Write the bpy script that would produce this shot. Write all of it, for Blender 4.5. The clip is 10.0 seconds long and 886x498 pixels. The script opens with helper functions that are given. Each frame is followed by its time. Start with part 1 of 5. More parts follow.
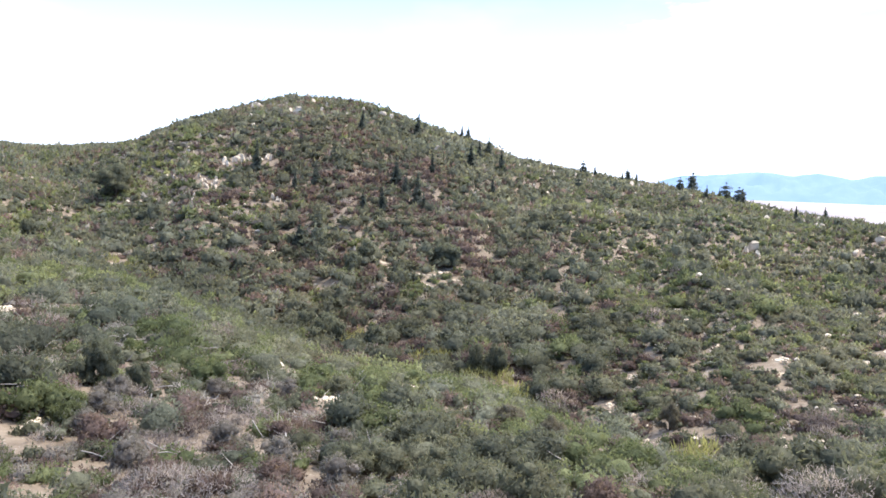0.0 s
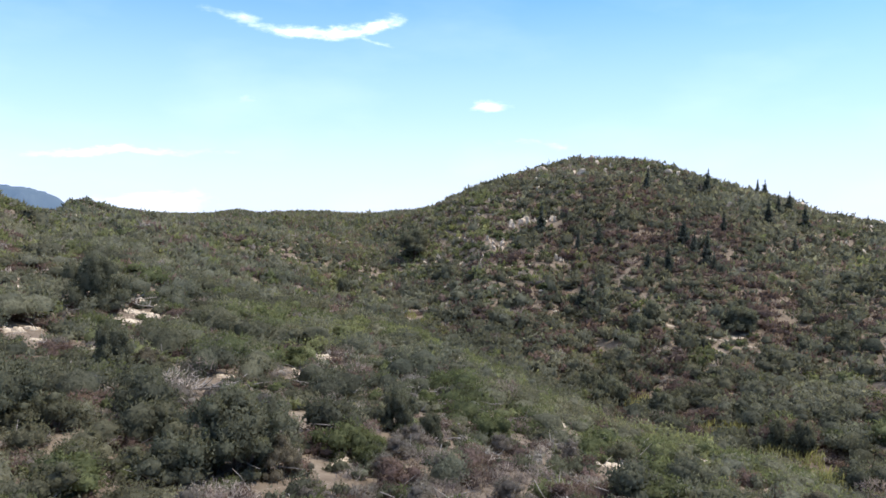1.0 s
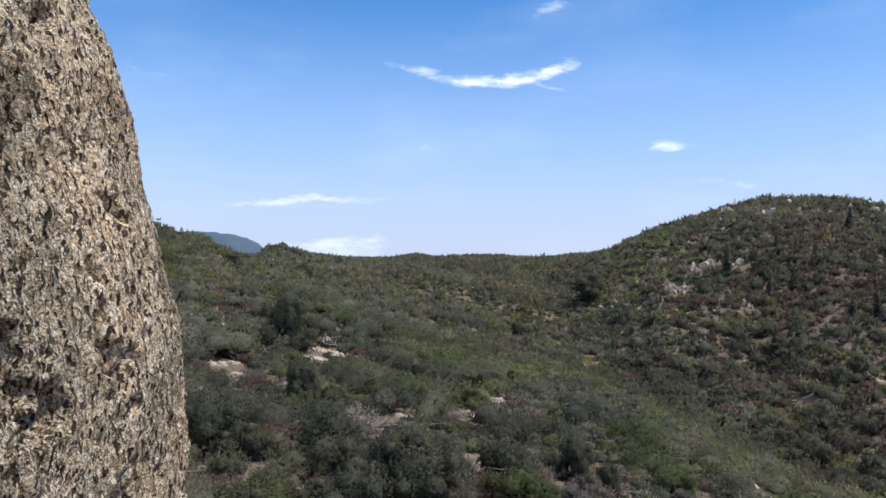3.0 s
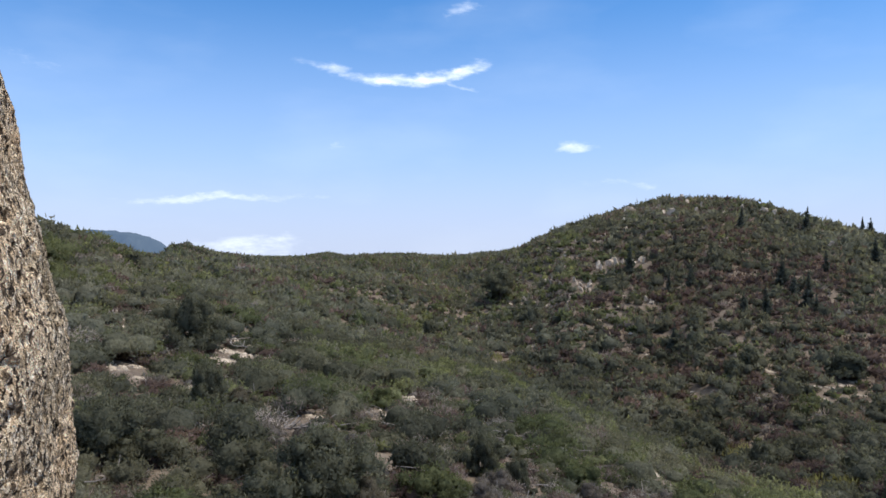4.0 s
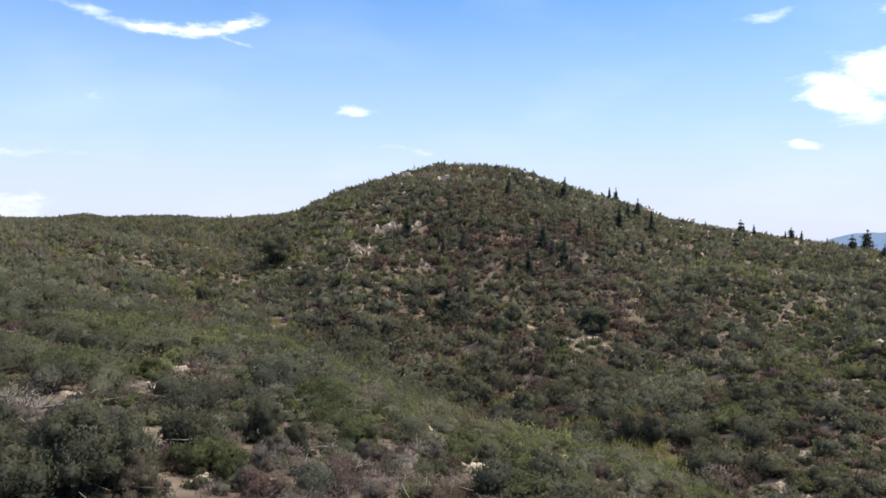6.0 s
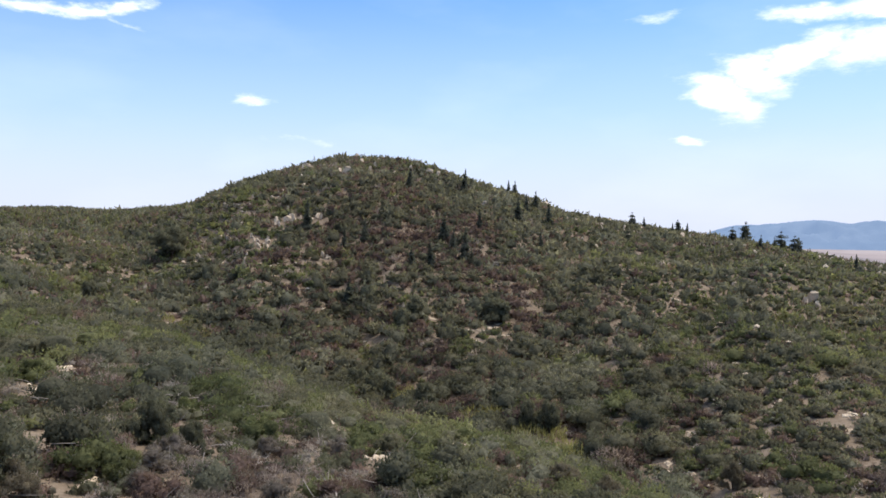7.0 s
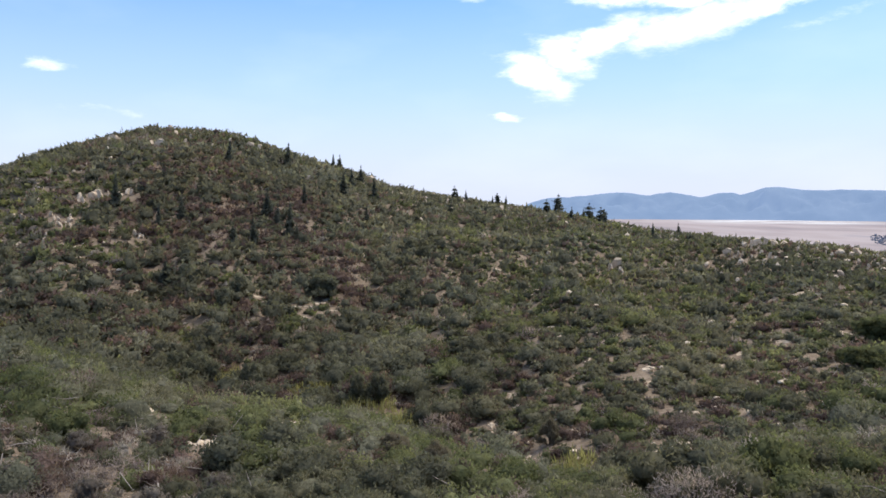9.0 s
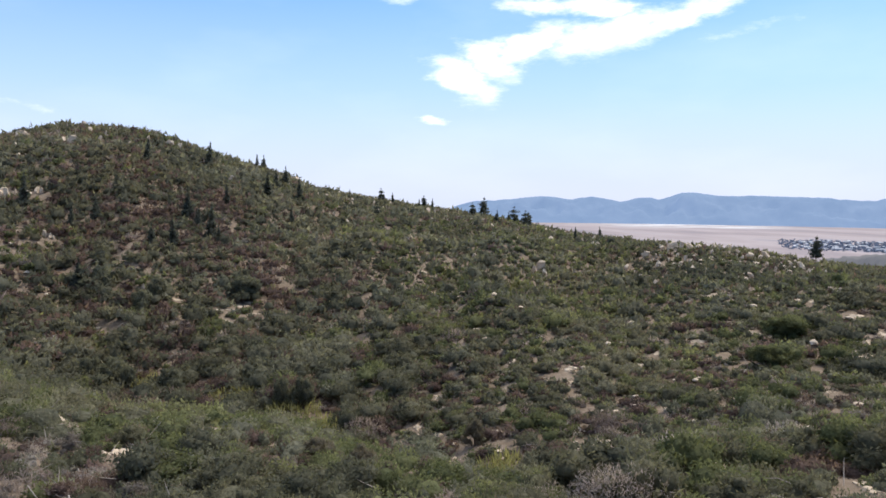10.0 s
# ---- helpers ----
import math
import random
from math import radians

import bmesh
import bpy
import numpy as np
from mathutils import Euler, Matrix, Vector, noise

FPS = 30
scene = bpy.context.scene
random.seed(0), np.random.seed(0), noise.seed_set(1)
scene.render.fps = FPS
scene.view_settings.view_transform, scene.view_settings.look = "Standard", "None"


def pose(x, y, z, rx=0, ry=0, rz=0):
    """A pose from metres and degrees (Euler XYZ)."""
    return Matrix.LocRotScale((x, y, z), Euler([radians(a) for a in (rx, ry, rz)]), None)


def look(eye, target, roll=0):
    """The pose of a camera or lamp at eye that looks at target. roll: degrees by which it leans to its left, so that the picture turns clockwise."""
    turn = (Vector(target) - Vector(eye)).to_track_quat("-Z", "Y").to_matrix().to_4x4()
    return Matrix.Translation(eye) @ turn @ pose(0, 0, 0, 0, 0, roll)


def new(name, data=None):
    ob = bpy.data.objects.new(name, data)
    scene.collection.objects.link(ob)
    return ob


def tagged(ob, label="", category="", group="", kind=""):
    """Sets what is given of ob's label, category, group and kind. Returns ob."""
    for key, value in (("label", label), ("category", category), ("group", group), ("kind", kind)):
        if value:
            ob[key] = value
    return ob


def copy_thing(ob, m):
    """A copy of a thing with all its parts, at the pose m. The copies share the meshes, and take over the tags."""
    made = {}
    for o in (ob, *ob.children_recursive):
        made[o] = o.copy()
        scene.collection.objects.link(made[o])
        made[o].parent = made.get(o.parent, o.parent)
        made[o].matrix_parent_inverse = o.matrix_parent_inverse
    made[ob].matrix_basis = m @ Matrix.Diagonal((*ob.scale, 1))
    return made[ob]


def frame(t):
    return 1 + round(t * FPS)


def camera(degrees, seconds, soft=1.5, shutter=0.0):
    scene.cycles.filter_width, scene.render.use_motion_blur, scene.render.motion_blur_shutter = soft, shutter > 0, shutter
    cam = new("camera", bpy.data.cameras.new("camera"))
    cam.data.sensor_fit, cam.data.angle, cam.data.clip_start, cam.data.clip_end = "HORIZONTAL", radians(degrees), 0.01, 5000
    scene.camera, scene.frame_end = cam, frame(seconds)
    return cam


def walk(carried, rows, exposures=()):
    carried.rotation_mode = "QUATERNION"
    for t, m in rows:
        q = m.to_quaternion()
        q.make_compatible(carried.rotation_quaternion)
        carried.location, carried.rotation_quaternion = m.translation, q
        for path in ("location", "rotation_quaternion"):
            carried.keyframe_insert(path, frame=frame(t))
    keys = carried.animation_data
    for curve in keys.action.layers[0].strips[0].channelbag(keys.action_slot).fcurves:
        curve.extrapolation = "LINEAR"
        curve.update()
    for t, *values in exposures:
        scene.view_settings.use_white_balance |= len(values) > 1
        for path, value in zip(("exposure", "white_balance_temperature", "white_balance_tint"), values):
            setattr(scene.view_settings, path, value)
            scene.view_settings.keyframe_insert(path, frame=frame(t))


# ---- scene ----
# Eye height above the ledge on which the camera turns.
EYE = 1.6
cam = camera(61.67, 10.0, soft=1.6)
# seconds, yaw, pitch, roll in degrees, sway in metres: the camera turns on one spot.
TURN = [
    (0.0, 0.15, -6.29, -1.55, 0.000),
    (0.5, 9.72, -2.39, -0.76, 0.000),
    (1, 21.68, -1.97, -0.28, 0.000),
    (1.5, 30.43, -0.40, -0.95, 0.000),
    (2, 36.64, 0.38, 0.21, -0.007),
    (2.2, 36.60, 0.83, -0.20, -0.007),
    (3.3, 33.80, 1.28, -0.20, 0.000),
    (3.5, 32.54, 1.17, -0.24, 0.001),
    (4, 28.27, 1.24, -0.01, 0.011),
    (4.5, 23.50, -0.20, 0.69, 0.012),
    (5, 18.79, -1.55, 0.66, 0.010),
    (5.5, 14.50, -1.69, 0.43, 0.008),
    (5.7, 13.34, -1.61, 0.19, 0.008),
    (6.8, 5.23, -1.64, -0.60, 0.004),
    (7, 3.79, -2.08, -0.30, 0.004),
    (7.5, -0.71, -2.54, -0.66, 0.002),
    (8, -4.00, -3.51, 0.05, 0.000),
    (8.5, -6.81, -3.83, -0.07, 0.000),
    (9, -9.59, -4.04, 0.18, 0.000),
    (9.5, -12.31, -3.81, -0.41, 0.000),
    (10, -15.24, -3.85, -0.39, 0.000),
]
# seconds, stops, kelvin, tint
EXPOSURE = [(0.0, 1.36, 5950, 9), (0.5, 0.83, 6000, 9), (1.0, 0.54, 6000, 9), (1.5, 0.36, 5950, 9), (2.0, 0.03, 5900, 9), (3.5, -0.02, 5900, 9), (4.0, 0.0, 5950, 9),
            (4.5, 0.02, 6100, 9), (5.0, 0.03, 6200, 9), (5.5, 0.19, 6400, 10), (7.0, 0.27, 6400, 10), (10.0, 0.25, 6300, 10)]
walk(cam, [(t, pose(0.56 * sway, 0.83 * sway, EYE, 90 + pitch, roll, yaw)) for t, yaw, pitch, roll, sway in TURN], EXPOSURE)

# ---------------------------------------------------------------- light
SUN_AZ, SUN_EL = -72.0, 61.0     # degrees; azimuth counts to the left of +y


def heading(az):
    """Unit direction on the ground for an azimuth that counts to the left of +y."""
    return Vector((-math.sin(radians(az)), math.cos(radians(az)), 0))


sun = new("sun", bpy.data.lights.new("sun", "SUN"))
sun.data.energy, sun.data.angle, sun.data.color = 3.1, radians(0.55), (1.0, 0.905, 0.76)
_d = heading(SUN_AZ) * math.cos(radians(SUN_EL)) + Vector((0, 0, math.sin(radians(SUN_EL))))
sun.matrix_world = look(_d * 60, (0, 0, 0))

world = bpy.data.worlds.new("sky")
scene.world = world
world.use_nodes = True
W = world.node_tree
W.nodes.clear()


def wnode(kind, operation=None, use_clamp=False, interpolation_type=None, vector_type=None, data_type=None):
    n = W.nodes.new(kind)
    if operation:
        n.operation = operation
    if use_clamp:
        n.use_clamp = True
    if interpolation_type:
        n.interpolation_type = interpolation_type
    if vector_type:
        n.vector_type = vector_type
    if data_type:
        n.data_type = data_type
    return n


def wmath(op, a, b=None, clamp=False):
    n = wnode("ShaderNodeMath", operation=op, use_clamp=clamp)
    for i, v in enumerate((a, b)):
        if v is None:
            continue
        if isinstance(v, (int, float)):
            n.inputs[i].default_value = v
        else:
            W.links.new(v, n.inputs[i])
    return n.outputs[0]


sky = wnode("ShaderNodeTexSky")
sky.sky_type, sky.sun_disc = "NISHITA", False
sky.sun_elevation, sky.sun_rotation = radians(SUN_EL), radians(-SUN_AZ)
sky.altitude, sky.air_density, sky.dust_density, sky.ozone_density = 1300.0, 1.0, 0.45, 1.6
coord = wnode("ShaderNodeTexCoord")
sep = wnode("ShaderNodeSeparateXYZ")
W.links.new(coord.outputs["Generated"], sep.inputs[0])
az_out = wmath("MULTIPLY", wmath("ARCTAN2", wmath("MULTIPLY", sep.outputs[0], -1.0), sep.outputs[1]), 57.29578)
el_out = wmath("MULTIPLY", wmath("ARCSINE", sep.outputs[2]), 57.29578)
flat = wnode("ShaderNodeCombineXYZ")
W.links.new(az_out, flat.inputs[0])
W.links.new(el_out, flat.inputs[1])
# wind-drawn warp of the cloud outlines
warp = wnode("ShaderNodeTexNoise")
warp.inputs["Scale"].default_value, warp.inputs["Detail"].default_value, warp.inputs["Roughness"].default_value = 0.42, 6, 0.62
stretch = wnode("ShaderNodeMapping")
stretch.inputs["Scale"].default_value = (0.55, 1.5, 1)
W.links.new(flat.outputs[0], stretch.inputs[0])
W.links.new(stretch.outputs[0], warp.inputs[0])
shift = wnode("ShaderNodeVectorMath", operation="MULTIPLY_ADD")
W.links.new(warp.outputs["Color"], shift.inputs[0])
shift.inputs[1].default_value, shift.inputs[2].default_value = (5.0, 1.7, 0), (-2.5, -0.85, 0)
bent = wnode("ShaderNodeVectorMath", operation="ADD")
W.links.new(flat.outputs[0], bent.inputs[0])
W.links.new(shift.outputs[0], bent.inputs[1])
cloud_sum = None
# azimuth, elevation, half length, half height, lean, density of every wisp
WISPS = [
    (36.16, 14.6, 4.13, 0.61, 14, 0.53),
    (34.1, 14.21, 3.05, 0.54, 10, 0.60),
    (31.74, 14.11, 4.82, 0.61, 4, 0.69),
    (28.99, 14.3, 3.05, 0.61, -6, 0.77),
    (27.12, 14.7, 3.05, 0.65, -14, 0.73),
    (26.92, 13.52, 1.57, 0.35, 25, 0.39),
    (18.57, 8.9, 2.36, 0.48, -3, 0.62),
    (36.46, 9, 1.97, 0.52, -12, 0.30),
    (43.24, 5.07, 5.7, 0.35, -1, 0.50),
    (43.34, 1.64, 5.7, 0.79, -3, 0.55),
    (13.75, 6.06, 4.33, 0.39, -2, 0.30),
    (-16.82, 8.9, 3.74, 1.84, 25, 0.92),
    (-18.69, 10.28, 3.24, 1.57, 20, 0.92),
    (-18.49, 11.36, 3.05, 0.87, -5, 0.83),
    (-21.83, 11.46, 4.82, 1.40, -22, 0.92),
    (-27.53, 12.05, 6.98, 1.75, -12, 0.92),
    (-32.94, 13.03, 6.98, 1.09, -18, 0.83),
    (-26.75, 14.01, 4.82, 0.87, 5, 0.83),
    (-22.62, 14.11, 4.82, 0.79, 5, 0.74),
    (-14.36, 6.06, 1.67, 0.48, 10, 0.74),
    (-12.49, 14.89, 2.65, 0.57, -8, 0.55),
    (57.2, 13.81, 3.54, 0.61, 10, 0.30),
    (46.09, 4.98, 6.98, 0.35, -3, 0.55),
    (27.32, 19.21, 2.65, 0.96, -10, 0.40),
    (36.07, 9.1, 1.67, 0.61, -20, 0.25),
    (42.65, 1.15, 4.82, 0.96, -2, 0.55),
    (14.64, 6.06, 5.21, 0.43, 2, 0.30),
    (-5.22, 6.55, 1.28, 0.22, -5, 0.20),
    (-36.97, 11.95, 5.7, 0.61, -12, 0.32),
]
for az, el, a, b, lean, dens in WISPS:
    m = wnode("ShaderNodeMapping", vector_type="TEXTURE")
    m.inputs["Location"].default_value, m.inputs["Rotation"].default_value = (az, el, 0), (0, 0, radians(lean))
    m.inputs["Scale"].default_value = (a, b, 1)
    W.links.new(bent.outputs[0], m.inputs[0])
    ln = wnode("ShaderNodeVectorMath", operation="LENGTH")
    W.links.new(m.outputs[0], ln.inputs[0])
    mr = wnode("ShaderNodeMapRange", interpolation_type="SMOOTHSTEP")
    W.links.new(ln.outputs["Value"], mr.inputs[0])
    for i, v in enumerate((1.3, 0.1, 0.0, dens), start=1):
        mr.inputs[i].default_value = v
    cloud_sum = mr.outputs[0] if cloud_sum is None else wmath("MAXIMUM", cloud_sum, mr.outputs[0])
wisp = wnode("ShaderNodeTexNoise")
wisp.inputs["Scale"].default_value, wisp.inputs["Detail"].default_value, wisp.inputs["Roughness"].default_value = 0.8, 9, 0.68
W.links.new(stretch.outputs[0], wisp.inputs[0])
veil_noise = wnode("ShaderNodeTexNoise")
veil_noise.inputs["Scale"].default_value, veil_noise.inputs["Detail"].default_value = 0.11, 6
W.links.new(stretch.outputs[0], veil_noise.inputs[0])
fray = wnode("ShaderNodeMapRange")
W.links.new(wisp.outputs["Fac"], fray.inputs[0])
for i, v in enumerate((0.32, 0.66, 0.85, 0.0), start=1):
    fray.inputs[i].default_value = v
veil = wnode("ShaderNodeMapRange")
W.links.new(veil_noise.outputs["Fac"], veil.inputs[0])
for i, v in enumerate((0.48, 0.75, 0.0, 0.09), start=1):
    veil.inputs[i].default_value = v
torn = wmath("POWER", wmath("SUBTRACT", wmath("MULTIPLY", cloud_sum, 1.45), wmath("MULTIPLY", fray.outputs[0], 0.62), clamp=True), 1.7)
cover = wmath("ADD", torn, veil.outputs[0], clamp=True)
cover = wmath("MULTIPLY", cover, wmath("GREATER_THAN", el_out, 0.0))
low_haze = wnode("ShaderNodeMapRange", interpolation_type="SMOOTHSTEP")
W.links.new(el_out, low_haze.inputs[0])
for i, v in enumerate((0.5, 24.0, 0.85, 0.02), start=1):
    low_haze.inputs[i].default_value = v
vivid = wnode("ShaderNodeHueSaturation")
vivid.inputs["Saturation"].default_value = 1.36
W.links.new(sky.outputs[0], vivid.inputs["Color"])
vivid.inputs["Hue"].default_value = 0.5
hazed = wnode("ShaderNodeMix", data_type="RGBA")
hazed.inputs["B"].default_value = (3.32, 3.98, 5.68, 1)
W.links.new(low_haze.outputs[0], hazed.inputs["Factor"])
W.links.new(vivid.outputs[0], hazed.inputs["A"])
rim_haze = wnode("ShaderNodeMapRange", interpolation_type="SMOOTHSTEP")
W.links.new(el_out, rim_haze.inputs[0])
for i, v in enumerate((0.0, 9.0, 0.7, 0.0), start=1):
    rim_haze.inputs[i].default_value = v
rimmed = wnode("ShaderNodeMix", data_type="RGBA")
rimmed.inputs["B"].default_value = (3.95, 4.12, 4.85, 1)
W.links.new(rim_haze.outputs[0], rimmed.inputs["Factor"])
W.links.new(hazed.outputs["Result"], rimmed.inputs["A"])
# white fill light added to the unseen sky overhead, to lighten the shade
overhead_fill = wnode("ShaderNodeMapRange", interpolation_type="SMOOTHSTEP")
W.links.new(el_out, overhead_fill.inputs[0])
for i, v in enumerate((24.0, 52.0, 0.0, 0.75), start=1):
    overhead_fill.inputs[i].default_value = v
sky_filled = wnode("ShaderNodeMix", data_type="RGBA")
sky_filled.inputs["B"].default_value = (6.2, 6.3, 6.5, 1)
W.links.new(overhead_fill.outputs[0], sky_filled.inputs["Factor"])
W.links.new(rimmed.outputs["Result"], sky_filled.inputs["A"])
tinted = wnode("ShaderNodeMix", data_type="RGBA")
tinted.inputs["B"].default_value = (7.6, 7.7, 7.9, 1)
W.links.new(cover, tinted.inputs["Factor"])
W.links.new(sky_filled.outputs["Result"], tinted.inputs["A"])
back = wnode("ShaderNodeBackground")
back.inputs["Strength"].default_value = 0.17
W.links.new(tinted.outputs["Result"], back.inputs[0])
W.links.new(back.outputs[0], wnode("ShaderNodeOutputWorld").inputs[0])

# ---------------------------------------------------------------- materials
class Nodes:
    """A small node material under construction."""

    def __init__(self, name, rough=0.8):
        self.mat = bpy.data.materials.new(name)
        self.mat.use_nodes = True
        self.t = self.mat.node_tree
        self.bsdf = self.t.nodes["Principled BSDF"]
        self.bsdf.inputs["Roughness"].default_value = rough
        self.bsdf.inputs["Specular IOR Level"].default_value = 0.25
        self.where = self.t.nodes.new("ShaderNodeTexCoord").outputs["Object"]

    def noise(self, scale, detail=4, rough=0.55, vec=None):
        n = self.t.nodes.new("ShaderNodeTexNoise")
        n.inputs["Scale"].default_value, n.inputs["Detail"].default_value, n.inputs["Roughness"].default_value = scale, detail, rough
        self.t.links.new(vec or self.where, n.inputs[0])
        return n.outputs["Fac"]

    def squeeze(self, scale, turn=(0, 0, 0)):
        n = self.t.nodes.new("ShaderNodeMapping")
        n.inputs["Scale"].default_value = scale
        n.inputs["Rotation"].default_value = turn
        self.t.links.new(self.where, n.inputs[0])
        return n.outputs[0]

    def cells(self, scale, vec=None, feature="F1", out="Distance"):
        n = self.t.nodes.new("ShaderNodeTexVoronoi")
        n.feature = feature
        n.inputs["Scale"].default_value = scale
        self.t.links.new(vec or self.where, n.inputs[0])
        return n.outputs[out]

    def ramp(self, fac, *stops):
        n = self.t.nodes.new("ShaderNodeValToRGB")
        while len(n.color_ramp.elements) < len(stops):
            n.color_ramp.elements.new(0.5)
        for e, (p, c) in zip(n.color_ramp.elements, stops):
            e.position, e.color = p, (*c, 1)
        self.t.links.new(fac, n.inputs[0])
        return n.outputs[0]

    def mix(self, fac, a, b, how="MIX"):
        n = self.t.nodes.new("ShaderNodeMix")
        n.data_type, n.blend_type = "RGBA", how
        for key, v in (("Factor", fac), ("A", a), ("B", b)):
            if isinstance(v, tuple):
                n.inputs[key].default_value = (*v, 1)
            elif isinstance(v, (int, float)):
                n.inputs[key].default_value = v
            else:
                self.t.links.new(v, n.inputs[key])
        return n.outputs["Result"]

    def span(self, fac, a, b, c=0.0, d=1.0):
        n = self.t.nodes.new("ShaderNodeMapRange")
        self.t.links.new(fac, n.inputs[0])
        for i, v in enumerate((a, b, c, d), start=1):
            n.inputs[i].default_value = v
        return n.outputs[0]

    def attribute(self, name):
        n = self.t.nodes.new("ShaderNodeAttribute")
        n.attribute_name = name
        return n.outputs["Fac"]

    def island(self):
        return self.t.nodes.new("ShaderNodeNewGeometry").outputs["Random Per Island"]

    def each(self):
        return self.t.nodes.new("ShaderNodeObjectInfo").outputs["Random"]

    def times(self, a, b):
        n = self.t.nodes.new("ShaderNodeMath")
        n.operation = "MULTIPLY"
        for i, v in enumerate((a, b)):
            if isinstance(v, (int, float)):
                n.inputs[i].default_value = v
            else:
                self.t.links.new(v, n.inputs[i])
        return n.outputs[0]

    def bump(self, height, strength=0.4, distance=0.02, over=None):
        n = self.t.nodes.new("ShaderNodeBump")
        n.inputs["Strength"].default_value, n.inputs["Distance"].default_value = strength, distance
        self.t.links.new(height, n.inputs["Height"])
        if over:
            self.t.links.new(over, n.inputs["Normal"])
        self.t.links.new(n.outputs[0], self.bsdf.inputs["Normal"])
        return n.outputs[0]

    def done(self, colour):
        if isinstance(colour, tuple):
            self.bsdf.inputs["Base Color"].default_value = (*colour, 1)
        else:
            self.t.links.new(colour, self.bsdf.inputs["Base Color"])
        return self.mat


def leaf_material(name, dark, mid, light, gloss=0.75):
    """Small-leaved foliage: tone set plant by plant, and leaf by leaf."""
    n = Nodes(name, gloss)
    own = n.t.nodes.new("ShaderNodeMath")
    own.operation = "MULTIPLY_ADD"
    n.t.links.new(n.each(), own.inputs[0])
    own.inputs[1].default_value = 0.4
    n.t.links.new(n.attribute("tone"), own.inputs[2])
    base = n.ramp(own.outputs[0], (0.0, dark), (0.6, mid), (1.2, light))
    leaf = n.ramp(n.island(), (0.0, (0.76, 0.75, 0.77)), (0.6, (1.0, 0.98, 1.0)), (1.0, (1.25, 1.21, 1.22)))
    patch = n.ramp(n.noise(0.035, 3), (0.3, (0.8, 0.84, 0.84)), (0.7, (1.15, 1.1, 1.05)))
    grain = n.ramp(n.noise(4.6, 4, 0.7), (0.32, (0.66, 0.66, 0.66)), (0.68, (1.34, 1.33, 1.30)))
    col = n.mix(1.0, n.mix(1.0, base, leaf, "MULTIPLY"), patch, "MULTIPLY")
    n.bsdf.inputs["Specular IOR Level"].default_value = 0.12
    col = n.mix(1.0, col, grain, "MULTIPLY")
    n.bump(n.noise(6.5, 3, 0.6), 0.9, 0.14)
    # thin leaves let some sun through
    thin = n.t.nodes.new("ShaderNodeBsdfTranslucent")
    n.t.links.new(n.mix(1.0, col, (1.3, 1.28, 1.05), "MULTIPLY"), thin.inputs[0])
    both = n.t.nodes.new("ShaderNodeMixShader")
    both.inputs[0].default_value = 0.5
    n.t.links.new(n.bsdf.outputs[0], both.inputs[1])
    n.t.links.new(thin.outputs[0], both.inputs[2])
    n.t.links.new(both.outputs[0], n.t.nodes["Material Output"].inputs[0])
    return n.done(col)


M_CHAMISE = leaf_material("chamise_leaves", (0.095, 0.095, 0.065), (0.146, 0.145, 0.097), (0.220, 0.217, 0.150))
M_BRIGHT = leaf_material("manzanita_leaves", (0.098, 0.108, 0.054), (0.145, 0.162, 0.078), (0.213, 0.224, 0.112))
M_OAK = leaf_material("scrub_oak_leaves", (0.083, 0.085, 0.061), (0.128, 0.132, 0.095), (0.193, 0.196, 0.144))
M_GREY = leaf_material("dusty_leaves", (0.118, 0.106, 0.078), (0.185, 0.166, 0.125), (0.267, 0.230, 0.179))
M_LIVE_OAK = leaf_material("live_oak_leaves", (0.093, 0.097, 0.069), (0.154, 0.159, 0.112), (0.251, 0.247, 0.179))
M_SAGE = leaf_material("sage_leaves", (0.161, 0.143, 0.126), (0.234, 0.209, 0.186), (0.335, 0.303, 0.275), 0.8)
M_RUSSET = leaf_material("buckwheat_heads", (0.117, 0.085, 0.077), (0.175, 0.129, 0.113), (0.253, 0.184, 0.165), 0.85)
M_TWIG = leaf_material("dead_twigs", (0.200, 0.158, 0.148), (0.330, 0.275, 0.260), (0.50, 0.44, 0.42), 0.9)
M_PALE = leaf_material("pale_flower_heads", (0.23, 0.215, 0.12), (0.33, 0.31, 0.19), (0.47, 0.44, 0.30), 0.85)
# needle colour lifted and blued to paint in haze
M_FIR = leaf_material("fir_needles", (0.056, 0.068, 0.058), (0.092, 0.104, 0.088), (0.135, 0.146, 0.118))
# bluish leaf colour with the haze of the distance painted in
M_TOWN_TREES = leaf_material("hazy_town_trees", (0.075, 0.105, 0.180), (0.105, 0.142, 0.235), (0.150, 0.190, 0.290), 0.9)
M_GRASS = leaf_material("dry_grass", (0.17, 0.17, 0.07), (0.25, 0.245, 0.11), (0.34, 0.32, 0.17), 0.85)


def bark_material():
    n = Nodes("weathered_bark", 0.9)
    g = n.noise(9, 5, 0.6, n.squeeze((1, 1, 0.15)))
    n.bump(g, 0.5, 0.02)
    return n.done(n.ramp(g, (0.3, (0.06, 0.045, 0.035)), (0.7, (0.17, 0.135, 0.11))))


def deadwood_material():
    n = Nodes("bleached_wood", 0.85)
    g = n.noise(14, 5, 0.6, n.squeeze((1, 1, 0.1)))
    n.bump(g, 0.5, 0.01)
    return n.done(n.mix(n.each(), n.ramp(g, (0.3, (0.16, 0.14, 0.12)), (0.7, (0.42, 0.38, 0.34))), (0.30, 0.25, 0.21)))


